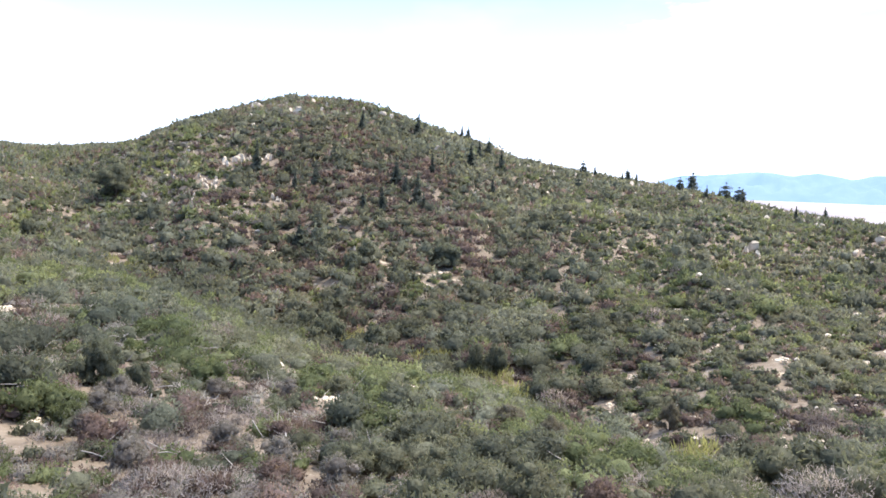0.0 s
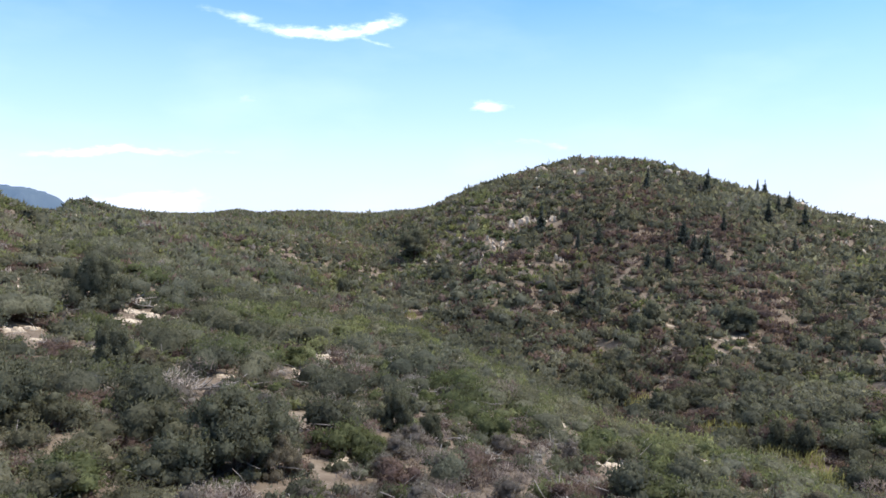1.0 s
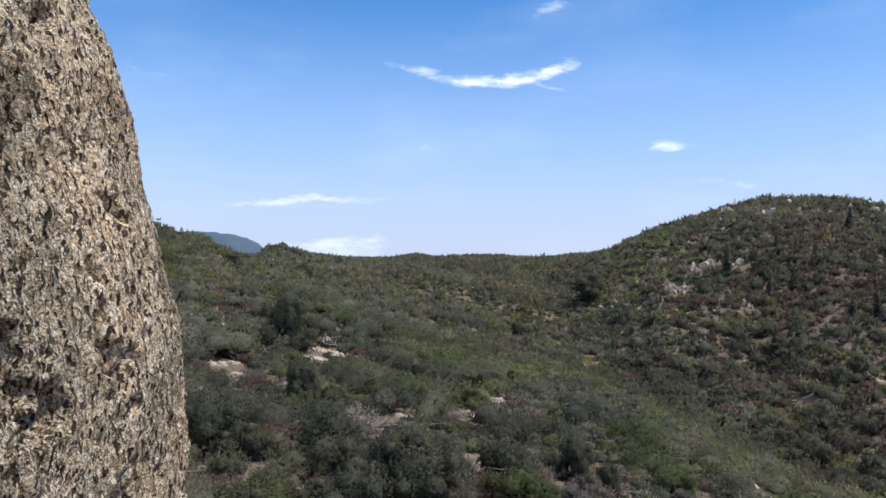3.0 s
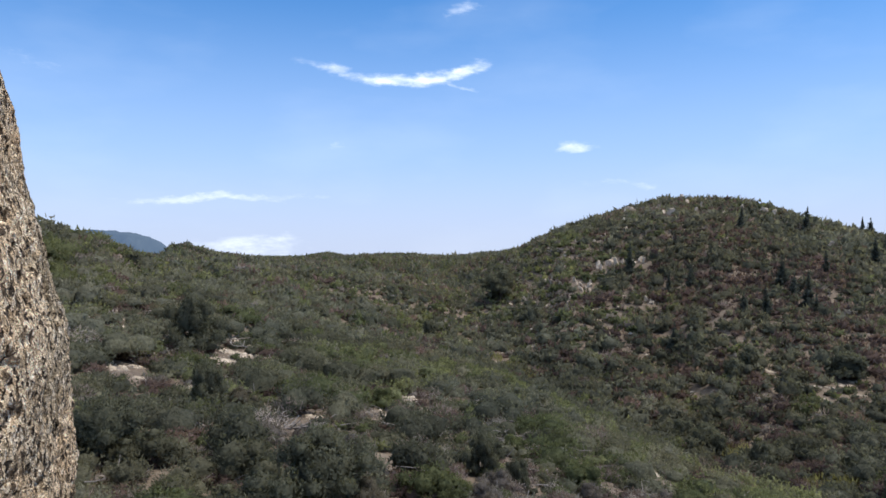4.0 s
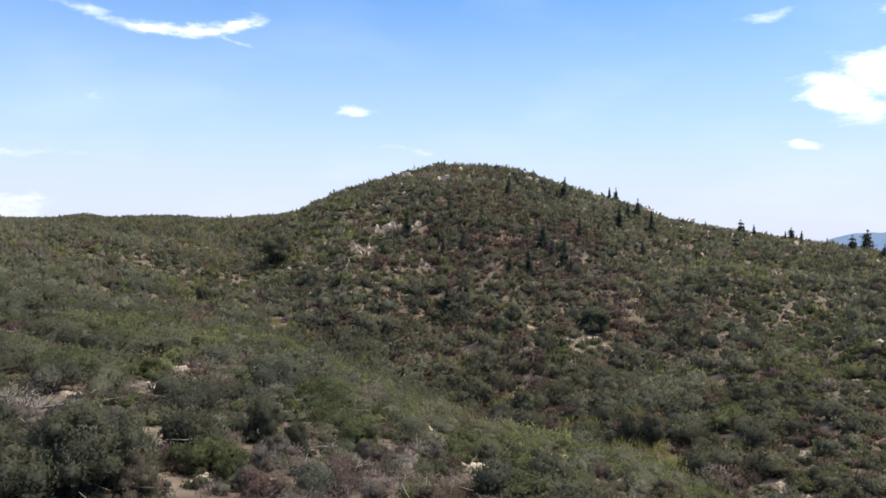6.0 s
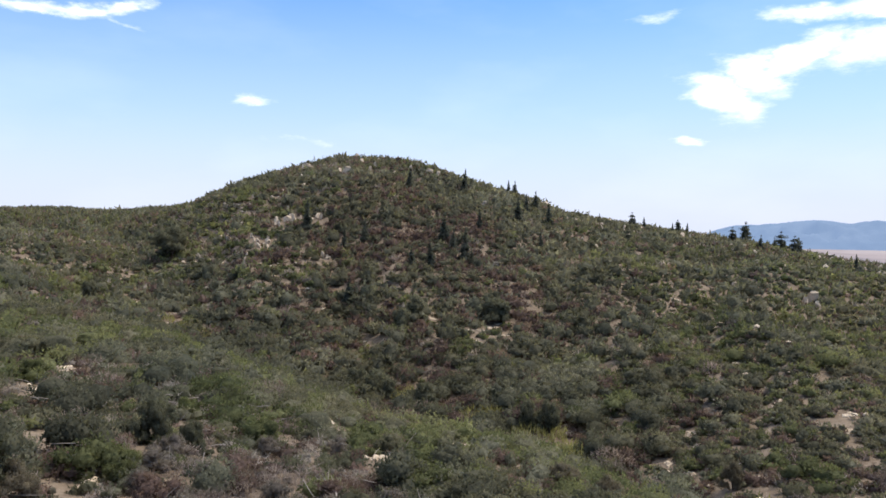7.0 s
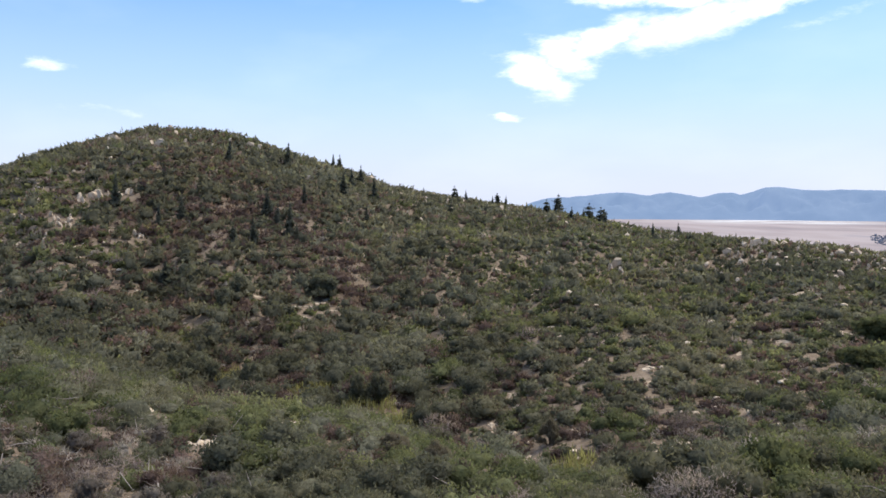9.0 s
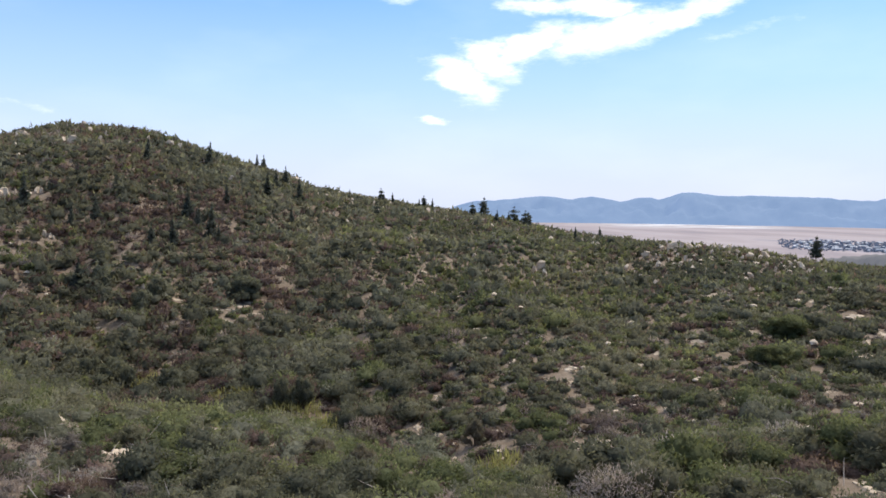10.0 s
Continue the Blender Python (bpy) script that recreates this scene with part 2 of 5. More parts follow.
def ground_material():
    n = Nodes("decomposed_granite_ground", 0.95)
    dirt = n.ramp(n.noise(0.9, 6, 0.65), (0.3, (0.13, 0.096, 0.066)), (0.55, (0.20, 0.153, 0.110)), (0.75, (0.31, 0.25, 0.185)))
    litter = n.ramp(n.noise(3.5, 6, 0.7), (0.35, (0.10, 0.073, 0.052)), (0.65, (0.24, 0.185, 0.138)))
    col = n.mix(n.span(n.noise(0.12, 5, 0.6), 0.42, 0.58), litter, dirt)
    plain = n.attribute("plain")
    fields = n.ramp(n.noise(0.0035, 5, 0.6, n.squeeze((1, 0.35, 1), (0, 0, 0.6))), (0.3, (0.215, 0.185, 0.195)), (0.46, (0.30, 0.25, 0.245)), (0.56, (0.36, 0.305, 0.295)), (0.7, (0.24, 0.22, 0.245)))
    stones = n.cells(5.0)
    col = n.mix(n.span(stones, 0.12, 0.16, 0.5, 0.0), col, (0.46, 0.42, 0.37))
    col = n.mix(plain, col, n.mix(n.times(n.attribute("pale"), n.span(n.noise(0.006, 4), 0.33, 0.5)), fields, (0.72, 0.72, 0.72)))
    n.bump(n.noise(4.0, 8, 0.7), 0.7, 0.08)
    return n.done(col)


def sand_material():
    n = Nodes("tan_granite_sand", 0.95)
    col = n.ramp(n.noise(2.2, 6, 0.7), (0.3, (0.40, 0.315, 0.225)), (0.7, (0.66, 0.54, 0.40)))
    litter = n.ramp(n.noise(5.5, 5, 0.7), (0.3, (0.16, 0.125, 0.095)), (0.7, (0.34, 0.28, 0.22)))
    col = n.mix(n.span(n.noise(1.3, 5, 0.7), 0.40, 0.58), col, litter)
    n.bump(n.noise(6.0, 8, 0.7), 0.8, 0.07)
    return n.done(col)


def stone_material():
    n = Nodes("pale_granite", 0.9)
    big = n.noise(1.3, 5, 0.6)
    grain = n.noise(28, 4, 0.7)
    col = n.ramp(big, (0.3, (0.28, 0.225, 0.165)), (0.46, (0.56, 0.46, 0.345)), (0.75, (0.76, 0.655, 0.52)))
    col = n.mix(0.5, col, n.ramp(grain, (0.35, (0.5, 0.48, 0.45)), (0.65, (1.3, 1.28, 1.25))), "MULTIPLY")
    col = n.mix(n.times(n.each(), 0.4), col, (0.58, 0.43, 0.31))
    n.bump(n.noise(6, 8, 0.65), 0.7, 0.06)
    return n.done(col)


def granite_material():
    """Coarse-grained granite seen from an arm's length: feldspar, quartz, dark mica, lichen stains, with relief shade
    painted in.
    """
    n = Nodes("coarse_granite", 0.75)
    vec = n.squeeze((1, 1, 0.4), (0.12, 0.1, 0.0))
    jig = n.t.nodes.new("ShaderNodeVectorMath")
    jig.operation = "ADD"
    wob = n.t.nodes.new("ShaderNodeTexNoise")
    wob.inputs["Scale"].default_value = 90
    n.t.links.new(n.where, wob.inputs[0])
    sc = n.t.nodes.new("ShaderNodeVectorMath")
    sc.operation = "SCALE"
    sc.inputs["Scale"].default_value = 0.012
    n.t.links.new(wob.outputs["Color"], sc.inputs[0])
    n.t.links.new(vec, jig.inputs[0])
    n.t.links.new(sc.outputs[0], jig.inputs[1])
    v = jig.outputs[0]
    tone = n.t.nodes.new("ShaderNodeSeparateColor")
    n.t.links.new(n.cells(235, v, "F1", "Color"), tone.inputs[0])
    # mineral colours; dark cells also paint pit shadow, pale ones sunlit facets
    col = n.ramp(tone.outputs[0], (0.0, (0.045, 0.038, 0.03)), (0.18, (0.14, 0.113, 0.08)), (0.27, (0.48, 0.40, 0.285)), (0.52, (0.86, 0.75, 0.55)), (0.78, (0.95, 0.87, 0.69)), (1.0, (0.97, 0.94, 0.84)))
    fine = n.noise(380, 3, 0.7)
    col = n.mix(0.7, col, n.ramp(fine, (0.36, (0.36, 0.34, 0.30)), (0.62, (1.55, 1.5, 1.4))), "MULTIPLY")
    stain = n.noise(7.5, 5, 0.7)
    col = n.mix(n.span(stain, 0.52, 0.61, 0.0, 0.8), col, n.mix(1.0, col, (0.32, 0.30, 0.24), "MULTIPLY"))
    # greyed, darker patches paint the shadow of the rugged relief
    grey = n.noise(3.2, 4, 0.6)
    col = n.mix(n.span(grey, 0.44, 0.60, 0.0, 0.85), col, n.mix(1.0, col, (0.58, 0.60, 0.60), "MULTIPLY"))
    warm = n.noise(4.1, 3, 0.6)
    col = n.mix(n.span(warm, 0.52, 0.7, 0.0, 0.4), col, n.mix(1.0, col, (1.2, 0.95, 0.72), "MULTIPLY"))
    col = n.mix(1.0, col, (1.22, 1.07, 0.96), "MULTIPLY")
    a = n.bump(n.cells(235, v), 1.0, 0.014)
    n.bump(n.noise(110, 4, 0.6), 1.0, 0.016, a)
    return n.done(col)


def mountain_material(name, low, high, haze_glow):
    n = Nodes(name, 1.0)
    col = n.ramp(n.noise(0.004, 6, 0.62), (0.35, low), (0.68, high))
    # haze in front of the range is put in as an even glow
    n.bsdf.inputs["Emission Color"].default_value = (*haze_glow, 1)
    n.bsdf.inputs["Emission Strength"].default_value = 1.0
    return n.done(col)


M_BARK, M_DEADWOOD, M_GROUND, M_SAND, M_STONE, M_GRANITE = bark_material(), deadwood_material(), ground_material(), sand_material(), stone_material(), granite_material()
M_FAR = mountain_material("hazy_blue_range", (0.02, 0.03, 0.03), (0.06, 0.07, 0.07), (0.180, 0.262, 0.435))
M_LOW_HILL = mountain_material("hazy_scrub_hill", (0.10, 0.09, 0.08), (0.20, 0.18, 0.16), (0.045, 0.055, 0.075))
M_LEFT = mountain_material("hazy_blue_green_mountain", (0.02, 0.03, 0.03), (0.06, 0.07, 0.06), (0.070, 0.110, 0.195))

# ---------------------------------------------------------------- shape of the land
def smooth(knots, at):
    """Monotone cubic curve through the rows (position, values...), for an array of positions."""
    k = np.array(sorted(knots), float)
    x, y = k[:, 0], k[:, 1:]
    return np.stack([monotone(x[:, None], y[:, i:i + 1], np.asarray(at, float)[:, None])[:, 0] for i in range(y.shape[1])])


def monotone(x, y, at):
    """Column by column: x, y are (knots, n), at is (m, n)."""
    h = np.diff(x, axis=0)
    d = np.diff(y, axis=0) / h
    m = np.zeros_like(y)
    both = d[:-1] * d[1:] > 0
    m[1:-1] = np.where(both, 2 * d[:-1] * d[1:] / np.where(both, d[:-1] + d[1:], 1), 0)
    m[0], m[-1] = d[0], d[-1]
    out = np.zeros((at.shape[0], max(x.shape[1], at.shape[1])))
    for i in range(len(x) - 1):
        t = (at - x[i]) / h[i]
        v = ((1 + 2 * t) * (1 - t) ** 2 * y[i] + t * (1 - t) ** 2 * h[i] * m[i] + t * t * (3 - 2 * t) * y[i + 1] + t * t * (t - 1) * h[i] * m[i + 1])
        inside = (at >= x[i]) & (at <= x[i + 1])
        out = np.where(inside, v, out)
    out = np.where(at < x[0], y[0] + 0 * out, out)
    return np.where(at > x[-1], y[-1] + 0 * out, out)


_lattice = np.random.RandomState(7).rand(256, 256)


def value_noise(x, y):
    xi, yi = np.floor(x).astype(int), np.floor(y).astype(int)
    u, v = x - xi, y - yi
    u, v = u * u * (3 - 2 * u), v * v * (3 - 2 * v)
    a, b = _lattice[xi & 255, yi & 255], _lattice[(xi + 1) & 255, yi & 255]
    c, d = _lattice[xi & 255, (yi + 1) & 255], _lattice[(xi + 1) & 255, (yi + 1) & 255]
    return (a * (1 - u) + b * u) * (1 - v) + (c * (1 - u) + d * u) * v - 0.5


def fractal(x, y, scale, octaves=4):
    total, gain = 0, 1.0
    for i in range(octaves):
        total = total + gain * value_noise(x / scale + 17.3 * i, y / scale - 9.1 * i)
        scale, gain = scale * 0.5, gain * 0.5
    return total


# Each row: azimuth (to the left of +y), distance from the ledge, height over the eye.
LEDGE = 2.4
FOOT = [(-180, 20, -7), (-48.96, 21, -8.44), (-19.47, 19, -9.22), (10.02, 19, -8.83), (34.59, 22, -8.44), (59.17, 22, -7.47), (100, 20, -5), (180, 20, -7)]
SPUR = [(-180, 40, -8.00), (-58.8, 42, -10.82), (-39.1, 36, -11.60), (-26, 31, -12.10), (-19.2, 30, -12.24), (-15.2, 32, -12.18), (-11.6, 34, -12.57), (-7.2, 37, -12.84), (-4.6, 39, -12.60), (1.2, 43, -12.77), (7, 48, -13.37),
        (12, 55, -13.91), (17.5, 65, -13.47), (20.9, 71, -12.86), (24, 77, -11.90), (27, 82, -11.54), (29.68, 85, -11.34), (34.89, 78, -9.37), (44.42, 60, -7.69), (59.17, 50, -5.72), (73.91, 45, -3.95), (180, 40, -8.00)]
GULLY = [(-180, 90, -7), (-58.79, 62, -12.8), (-39.13, 56, -14.36), (-27.34, 48, -16.21), (-19.47, 46, -17.87), (-7.68, 59, -22), (0.19, 69, -22.21), (9.03, 80, -23.2), (15.91, 92, -20.66), (22.8, 106, -18.32), (29.68, 122, -15.19),
         (35.58, 118, -11.36), (44.42, 92, -4.96), (59.17, 80, -2.01), (73.91, 75, 0.45), (180, 90, -7)]
SLOPE = [(-180, 160, -5), (-58.79, 105, -12.63), (-43.06, 112, -12.83), (-33.23, 120, -13.42), (-23.41, 140, -13.04), (-11.61, 150, -11.08), (0.19, 160, -6.96), (10.02, 165, -3.53), (16.9, 172, -5.5), (22.8, 190, -8.75),
         (29.68, 220, -8.47), (37.54, 210, -5.52), (45.41, 170, -1.67), (50.32, 140, -0.67), (54.25, 118, 1.31), (59.17, 110, 3.28), (73.91, 110, 4.85), (180, 160, -5)]
# Skyline of the hill: azimuth, distance, degrees over the eye.
CREST = [(-180, 300, 0.5), (-68.62, 190, -3.47), (-46.01, 175, -4.21), (-42.08, 160, -4.06), (-39.13, 156, -3.59), (-35.2, 156, -3.17), (-32.25, 160, -3.1), (-28.81, 190, -2.86), (-24.39, 225, -2.24),
         (-21.44, 245, -1.72), (-17.02, 255, -0.84), (-11.61, 262, -0.15), (-7.68, 262, 0.46), (-5.32, 255, 0.93), (-3.16, 245, 1.83), (0.19, 250, 2.77), (3.33, 258, 3.85), (5.1, 262, 4.44),
         (6.87, 265, 4.85), (10.71, 268, 5.02), (12.38, 264, 4.88), (14.34, 258, 4.39), (16.9, 252, 3.75), (19.45, 248, 2.91), (21.62, 250, 1.88), (22.45, 261, 1.45), (23.52, 275, 1.15),
         (24.16, 285, 1.03), (25.85, 311, 0.91), (27.52, 337, 0.74), (29.16, 349, 0.71), (30.78, 359, 0.88), (33.16, 370, 0.85), (34.71, 370, 0.69), (35.85, 370, 0.73), (36.98, 370, 0.9),
         (37.9, 369, 0.82), (39.18, 367, 0.62), (43.76, 359, 0.62), (44.61, 349, 0.75), (45.89, 335, 1.14), (46.95, 315, 1.27), (47.79, 292, 1.14), (48.42, 275, 1.1), (49.34, 250, 0.66),
         (52.29, 190, 0.66), (54.25, 170, 1), (56.22, 155, 1.88), (61.13, 140, 3.5), (73.91, 140, 3.9), (180, 300, 0.5)]
PLAIN = -118.0

AZ = np.concatenate([np.arange(-180, -54, 3.0), np.arange(-54, 76, 0.6), np.arange(76, 180.1, 3.0)])
RINGS = np.concatenate([[0.0, 0.8, 1.6, 2.4, 3.2], np.geomspace(4, 420, 160), np.geomspace(440, 4700, 36)])


def land_grid():
    foot, spur, gully, slope, crest = (smooth(k, AZ) for k in (FOOT, SPUR, GULLY, SLOPE, CREST))
    n = len(AZ)
    one = np.ones(n)
    top = crest[0] * np.tan(np.radians(crest[1])) - 1.3
    r = np.stack([0 * one, LEDGE * one, 8 * one, foot[0], spur[0], gully[0], slope[0], crest[0], crest[0] + 70, crest[0] + 700, crest[0] + 1000, 6000 * one])
    z = np.stack([-EYE * one, -EYE * one, -5.4 * one, foot[1], spur[1], gully[1], slope[1], top, top - 9, PLAIN * one + 4, PLAIN * one, PLAIN * one])
    h = monotone(r, z, RINGS[:, None])
    x, y = -RINGS[:, None] * np.sin(np.radians(AZ)), RINGS[:, None] * np.cos(np.radians(AZ))
    away = np.clip((RINGS[:, None] - 8) / 60, 0, 1) * np.clip((900 - RINGS[:, None]) / 400, 0, 1)
    calm = (1 - 0.9 * np.exp(-((RINGS[:, None] - crest[0]) / (0.13 * crest[0])) ** 2)) * (1 - 0.8 * np.exp(-((RINGS[:, None] - spur[0]) / (0.25 * spur[0])) ** 2))
    h = h + away * calm * (fractal(x, y, 38, 3) * 5.0 * np.clip((RINGS[:, None] - 50) / 90, 0.1, 1) + fractal(x, y, 9, 3) * 1.0 * np.clip(RINGS[:, None] / 110, 0.3, 1))
    # ribs and rills that run down the far slopes
    span = np.clip((RINGS[:, None] - gully[0] - 6) / 40, 0, 1) * np.clip((crest[0] - 8 - RINGS[:, None]) / 40, 0, 1)
    bend = AZ + 9 * fractal(x, y, 70, 2)
    ribs = 1 - 2.6 * np.abs(value_noise(bend / 5.2 + 40, RINGS[:, None] / 150)) + 0.8 * value_noise(bend / 1.9 + 11, RINGS[:, None] / 70)
    h = h + span * 2.7 * (ribs - 0.6)
    return h + EYE, crest


LAND, _crest = land_grid()


def ground_at(x, y):
    """Height of the land at a place (arrays or numbers)."""
    x, y = np.asarray(x, float), np.asarray(y, float)
    az, r = np.degrees(np.arctan2(-x, y)), np.hypot(x, y)
    i = np.clip(np.searchsorted(AZ, az) - 1, 0, len(AZ) - 2)
    j = np.clip(np.searchsorted(RINGS, r) - 1, 0, len(RINGS) - 2)
    u, v = (az - AZ[i]) / (AZ[i + 1] - AZ[i]), np.clip((r - RINGS[j]) / (RINGS[j + 1] - RINGS[j]), 0, 1)
    return (LAND[j, i] * (1 - u) + LAND[j, i + 1] * u) * (1 - v) + (LAND[j + 1, i] * (1 - u) + LAND[j + 1, i + 1] * u) * v


# land hidden from the eye on the ledge: plants there get fewer leaves
_unseen = np.concatenate([np.zeros((1, len(AZ)), bool), (LAND[1:] + 2.6 - EYE) / RINGS[1:, None] < np.maximum.accumulate((LAND[1:] + 0.6 - EYE) / RINGS[1:, None], axis=0)])


def unseen_at(x, y):
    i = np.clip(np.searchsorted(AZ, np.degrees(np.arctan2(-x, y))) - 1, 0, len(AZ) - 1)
    return _unseen[np.clip(np.searchsorted(RINGS, np.hypot(x, y)) - 1, 0, len(RINGS) - 1), i]


def crest_at(x, y):
    return np.interp(np.degrees(np.arctan2(-x, y)), AZ, _crest[0])


# Open patches of sand and rubble: x, y, half length, half width, turn in degrees.
BARE = [
    (-9.4, 118.1, 0.69, 0.62, 5),
    (-7.7, 116.2, 0.90, 0.62, 4),
    (-5.3, 114.4, 0.74, 0.41, 3),
    (-3.2, 112.7, 0.80, 0.48, 2),
    (-1.1, 113.2, 1.02, 0.62, 1),
    (1.3, 117.7, 0.69, 0.71, -1),
    (0.1, 115.7, 1.05, 1.03, 0),
    (1.9, 112.2, 0.66, 0.48, -1),
    (-2.3, 108.5, 0.78, 0.30, 1),
    (-3.5, 104.4, 0.34, 0.35, 2),
    (-4.4, 102.9, 0.54, 0.41, 2),
    (0.8, 95.2, 0.30, 0.30, 0),
    (-16.5, 113.6, 0.52, 0.34, 8),
    (-20.1, 115, 0.61, 0.48, 10),
    (-73.7, 148.7, 0.86, 0.89, 26),
    (-69.4, 144.5, 1.46, 1.50, 26),
    (-58.1, 127.9, 1.00, 1.03, 24),
    (-57.6, 138.8, 1.07, 1.11, 23),
    (-52.3, 133.1, 0.93, 0.96, 21),
    (-55.5, 123.1, 1.40, 1.17, 24),
    (-55, 150, 0.52, 0.54, 20),
    (-47.2, 124.1, 0.60, 0.55, 21),
    (-43, 143.5, 0.49, 0.51, 17),
    (-12.3, 47.9, 0.40, 0.62, 14),
    (-10.7, 45.5, 0.30, 0.36, 13),
    (-9.7, 43.9, 0.34, 0.52, 13),
    (-45.2, 47.1, 1.26, 1.95, 44),
    (-43.4, 43.6, 0.77, 0.97, 45),
    (-49, 51.8, 0.78, 1.48, 43),
    (-43.2, 49.5, 1.14, 1.26, 41),
    (-41.9, 62.8, 0.50, 0.94, 34),
    (-46.6, 77.3, 0.99, 1.02, 31),
    (-62.3, 108.4, 0.98, 0.69, 30),
    (-78.9, 105.8, 0.69, 0.71, 37),
    (-77, 106.3, 0.51, 0.53, 36),
    (-153.6, 251.6, 1.34, 1.38, 31),
    (-114.8, 195.6, 0.74, 0.76, 30),
    (-104.2, 160.4, 1.36, 1.24, 33),
    (-97, 162.5, 0.86, 0.88, 31),
    (-105.6, 209.7, 0.61, 0.63, 27),
    (-13.4, 23.7, 0.36, 0.56, 29),
    (31.8, 129.4, 0.95, 0.98, -14),
    (30.7, 135.8, 0.36, 0.37, -13),
    (32.1, 135.5, 0.54, 0.55, -13),
    (32.5, 121, 0.30, 0.30, -15),
    (12.1, 79.1, 0.35, 0.66, -9),
    (12.9, 81.7, 0.49, 0.53, -9),
    (15.2, 75.5, 0.40, 0.75, -11),
    (18.2, 67.8, 0.30, 0.43, -15),
    (17.8, 64.6, 0.30, 0.38, -15),
    (9.3, 65.1, 0.30, 0.38, -8),
    (15, 62.5, 0.30, 0.33, -14),
    (-56.1, 171, 0.53, 0.54, 18),
    (36.9, 62.7, 0.36, 0.67, -30),
    (40.3, 65.3, 0.61, 1.16, -32),
    (49.9, 64.1, 0.83, 1.56, -38),
    (47.4, 61.6, 0.40, 0.75, -38),
    (44.9, 61, 0.44, 0.83, -36),
    (40.9, 55.3, 0.31, 0.49, -37),
    (46.1, 73.2, 0.30, 0.54, -32),
    (29.3, 32.2, 0.36, 0.55, -42),
    (31.2, 34.8, 0.30, 0.33, -42),
    (42.1, 46.5, 0.35, 0.33, -42),
    (42.3, 51, 0.46, 0.33, -40),
    (41.1, 48.4, 0.30, 0.30, -40),
    (50.6, 49.8, 0.61, 0.63, -45),
    (52.7, 53, 0.30, 0.53, -45),
    (53.9, 52.8, 0.60, 1.14, -46),
    (57.4, 55, 0.58, 1.09, -46),
    (28.1, 27.7, 0.30, 0.30, -45),
    (21.2, 20.8, 0.30, 0.30, -46),
    (20.6, 19.7, 0.30, 0.30, -46),
    (23, 28.1, 0.30, 0.30, -39),
    (51.6, 57.2, 0.33, 0.63, -42),
    (59.1, 65.6, 0.51, 0.97, -42),
    (61.2, 62.1, 0.58, 1.09, -45),
    (46.2, 46.8, 0.30, 0.33, -45),
    (45.8, 48.5, 0.30, 0.30, -43),
    (36.3, 52.4, 0.30, 0.46, -35),
    (15.3, 58.3, 0.58, 0.55, -15),
    (13.9, 60.9, 0.30, 0.38, -13),
    (18.4, 51.6, 0.30, 0.30, -20),
    (16.4, 45.4, 0.30, 0.38, -20),
    (18.2, 63.9, 0.30, 0.38, -16),
    (20.7, 65.3, 0.35, 0.30, -18),
    (12.4, 78.5, 0.30, 0.54, -9),
    (21.6, 41.5, 0.30, 0.30, -27),
    (19.6, 27.1, 0.30, 0.30, -36),
    (16.5, 31.7, 0.30, 0.30, -28),
    (29.5, 46.4, 0.30, 0.30, -32),
    (-54.6, 43, 0.30, 0.41, 52),
    (-52.3, 41.9, 0.37, 0.37, 51),
    (-41.6, 32.4, 0.59, 0.82, 52),
    (-43.2, 32.8, 0.30, 0.37, 53),
    (-41.6, 34, 0.30, 0.37, 51),
    (-45.7, 47.3, 0.73, 1.14, 44),
    (-43.2, 44.1, 0.58, 0.89, 44),
    (-43.3, 50.4, 0.30, 0.36, 41),
    (-44.8, 52.8, 0.56, 0.74, 40),
    (-31.6, 27.2, 0.30, 0.44, 49),
    (-26.3, 25.3, 0.30, 0.36, 46),
    (-38.6, 31.8, 0.30, 0.36, 51),
    (-41.7, 61.8, 0.38, 0.71, 34),
    (-29.6, 32.9, 0.30, 0.36, 42),
    (-35, 32.9, 0.30, 0.30, 47),
]


# x, y and tuft count of the grassy spots
GRASS = [
    (-11.31, 93.19, 150),
    (-10.62, 90.29, 150),
    (-2.24, 82.49, 150),
    (-1.34, 79.9, 150),
    (3.59, 76.22, 150),
    (6.15, 74.23, 150),
    (7.24, 70.44, 150),
    (7.64, 67.54, 150),
    (15.99, 44.65, 150),
    (15.11, 43.24, 150),
    (0.03, 82.3, 150),
    (-56.4, 125.03, 150),
    (-51.86, 122.19, 150),
    (-46.62, 117.15, 150),
]


def more_bare():
    """Small gaps of pale sand between the shrubs close by."""
    rand = np.random.RandomState(23)
    rows = []
    for count, a0, a1, r0, r1 in ((10, -50, -20, 40, 80), (5, -20, 4, 36, 60), (8, 8, 46, 34, 55)):
        for _ in range(count):
            az, r = rand.uniform(a0, a1), rand.uniform(r0, r1)
            a = rand.uniform(0.35, 0.95) * (0.7 + r / 120)
            rows.append((-r * math.sin(radians(az)), r * math.cos(radians(az)), a, a * rand.uniform(0.5, 1.1), rand.uniform(0, 180)))
    return rows


BARE = BARE + more_bare()


def bareness(x, y, grow=0.0):
    """1 on the open patches, 0 under the brush; grow widens them by the reach of a plant."""
    x, y = np.asarray(x, float), np.asarray(y, float)
    best = np.zeros_like(x)
    wob = fractal(x, y, 2.2, 4)
    for px, py, a, b, turn in BARE:
        c, s = math.cos(radians(turn)), math.sin(radians(turn))
        u, v = ((x - px) * c + (y - py) * s) / (a + grow), (-(x - px) * s + (y - py) * c) / (b + grow)
        best = np.maximum(best, np.clip(1.35 - 1.35 * np.sqrt(u * u + v * v) + wob * 1.5, 0, 1))
    return best


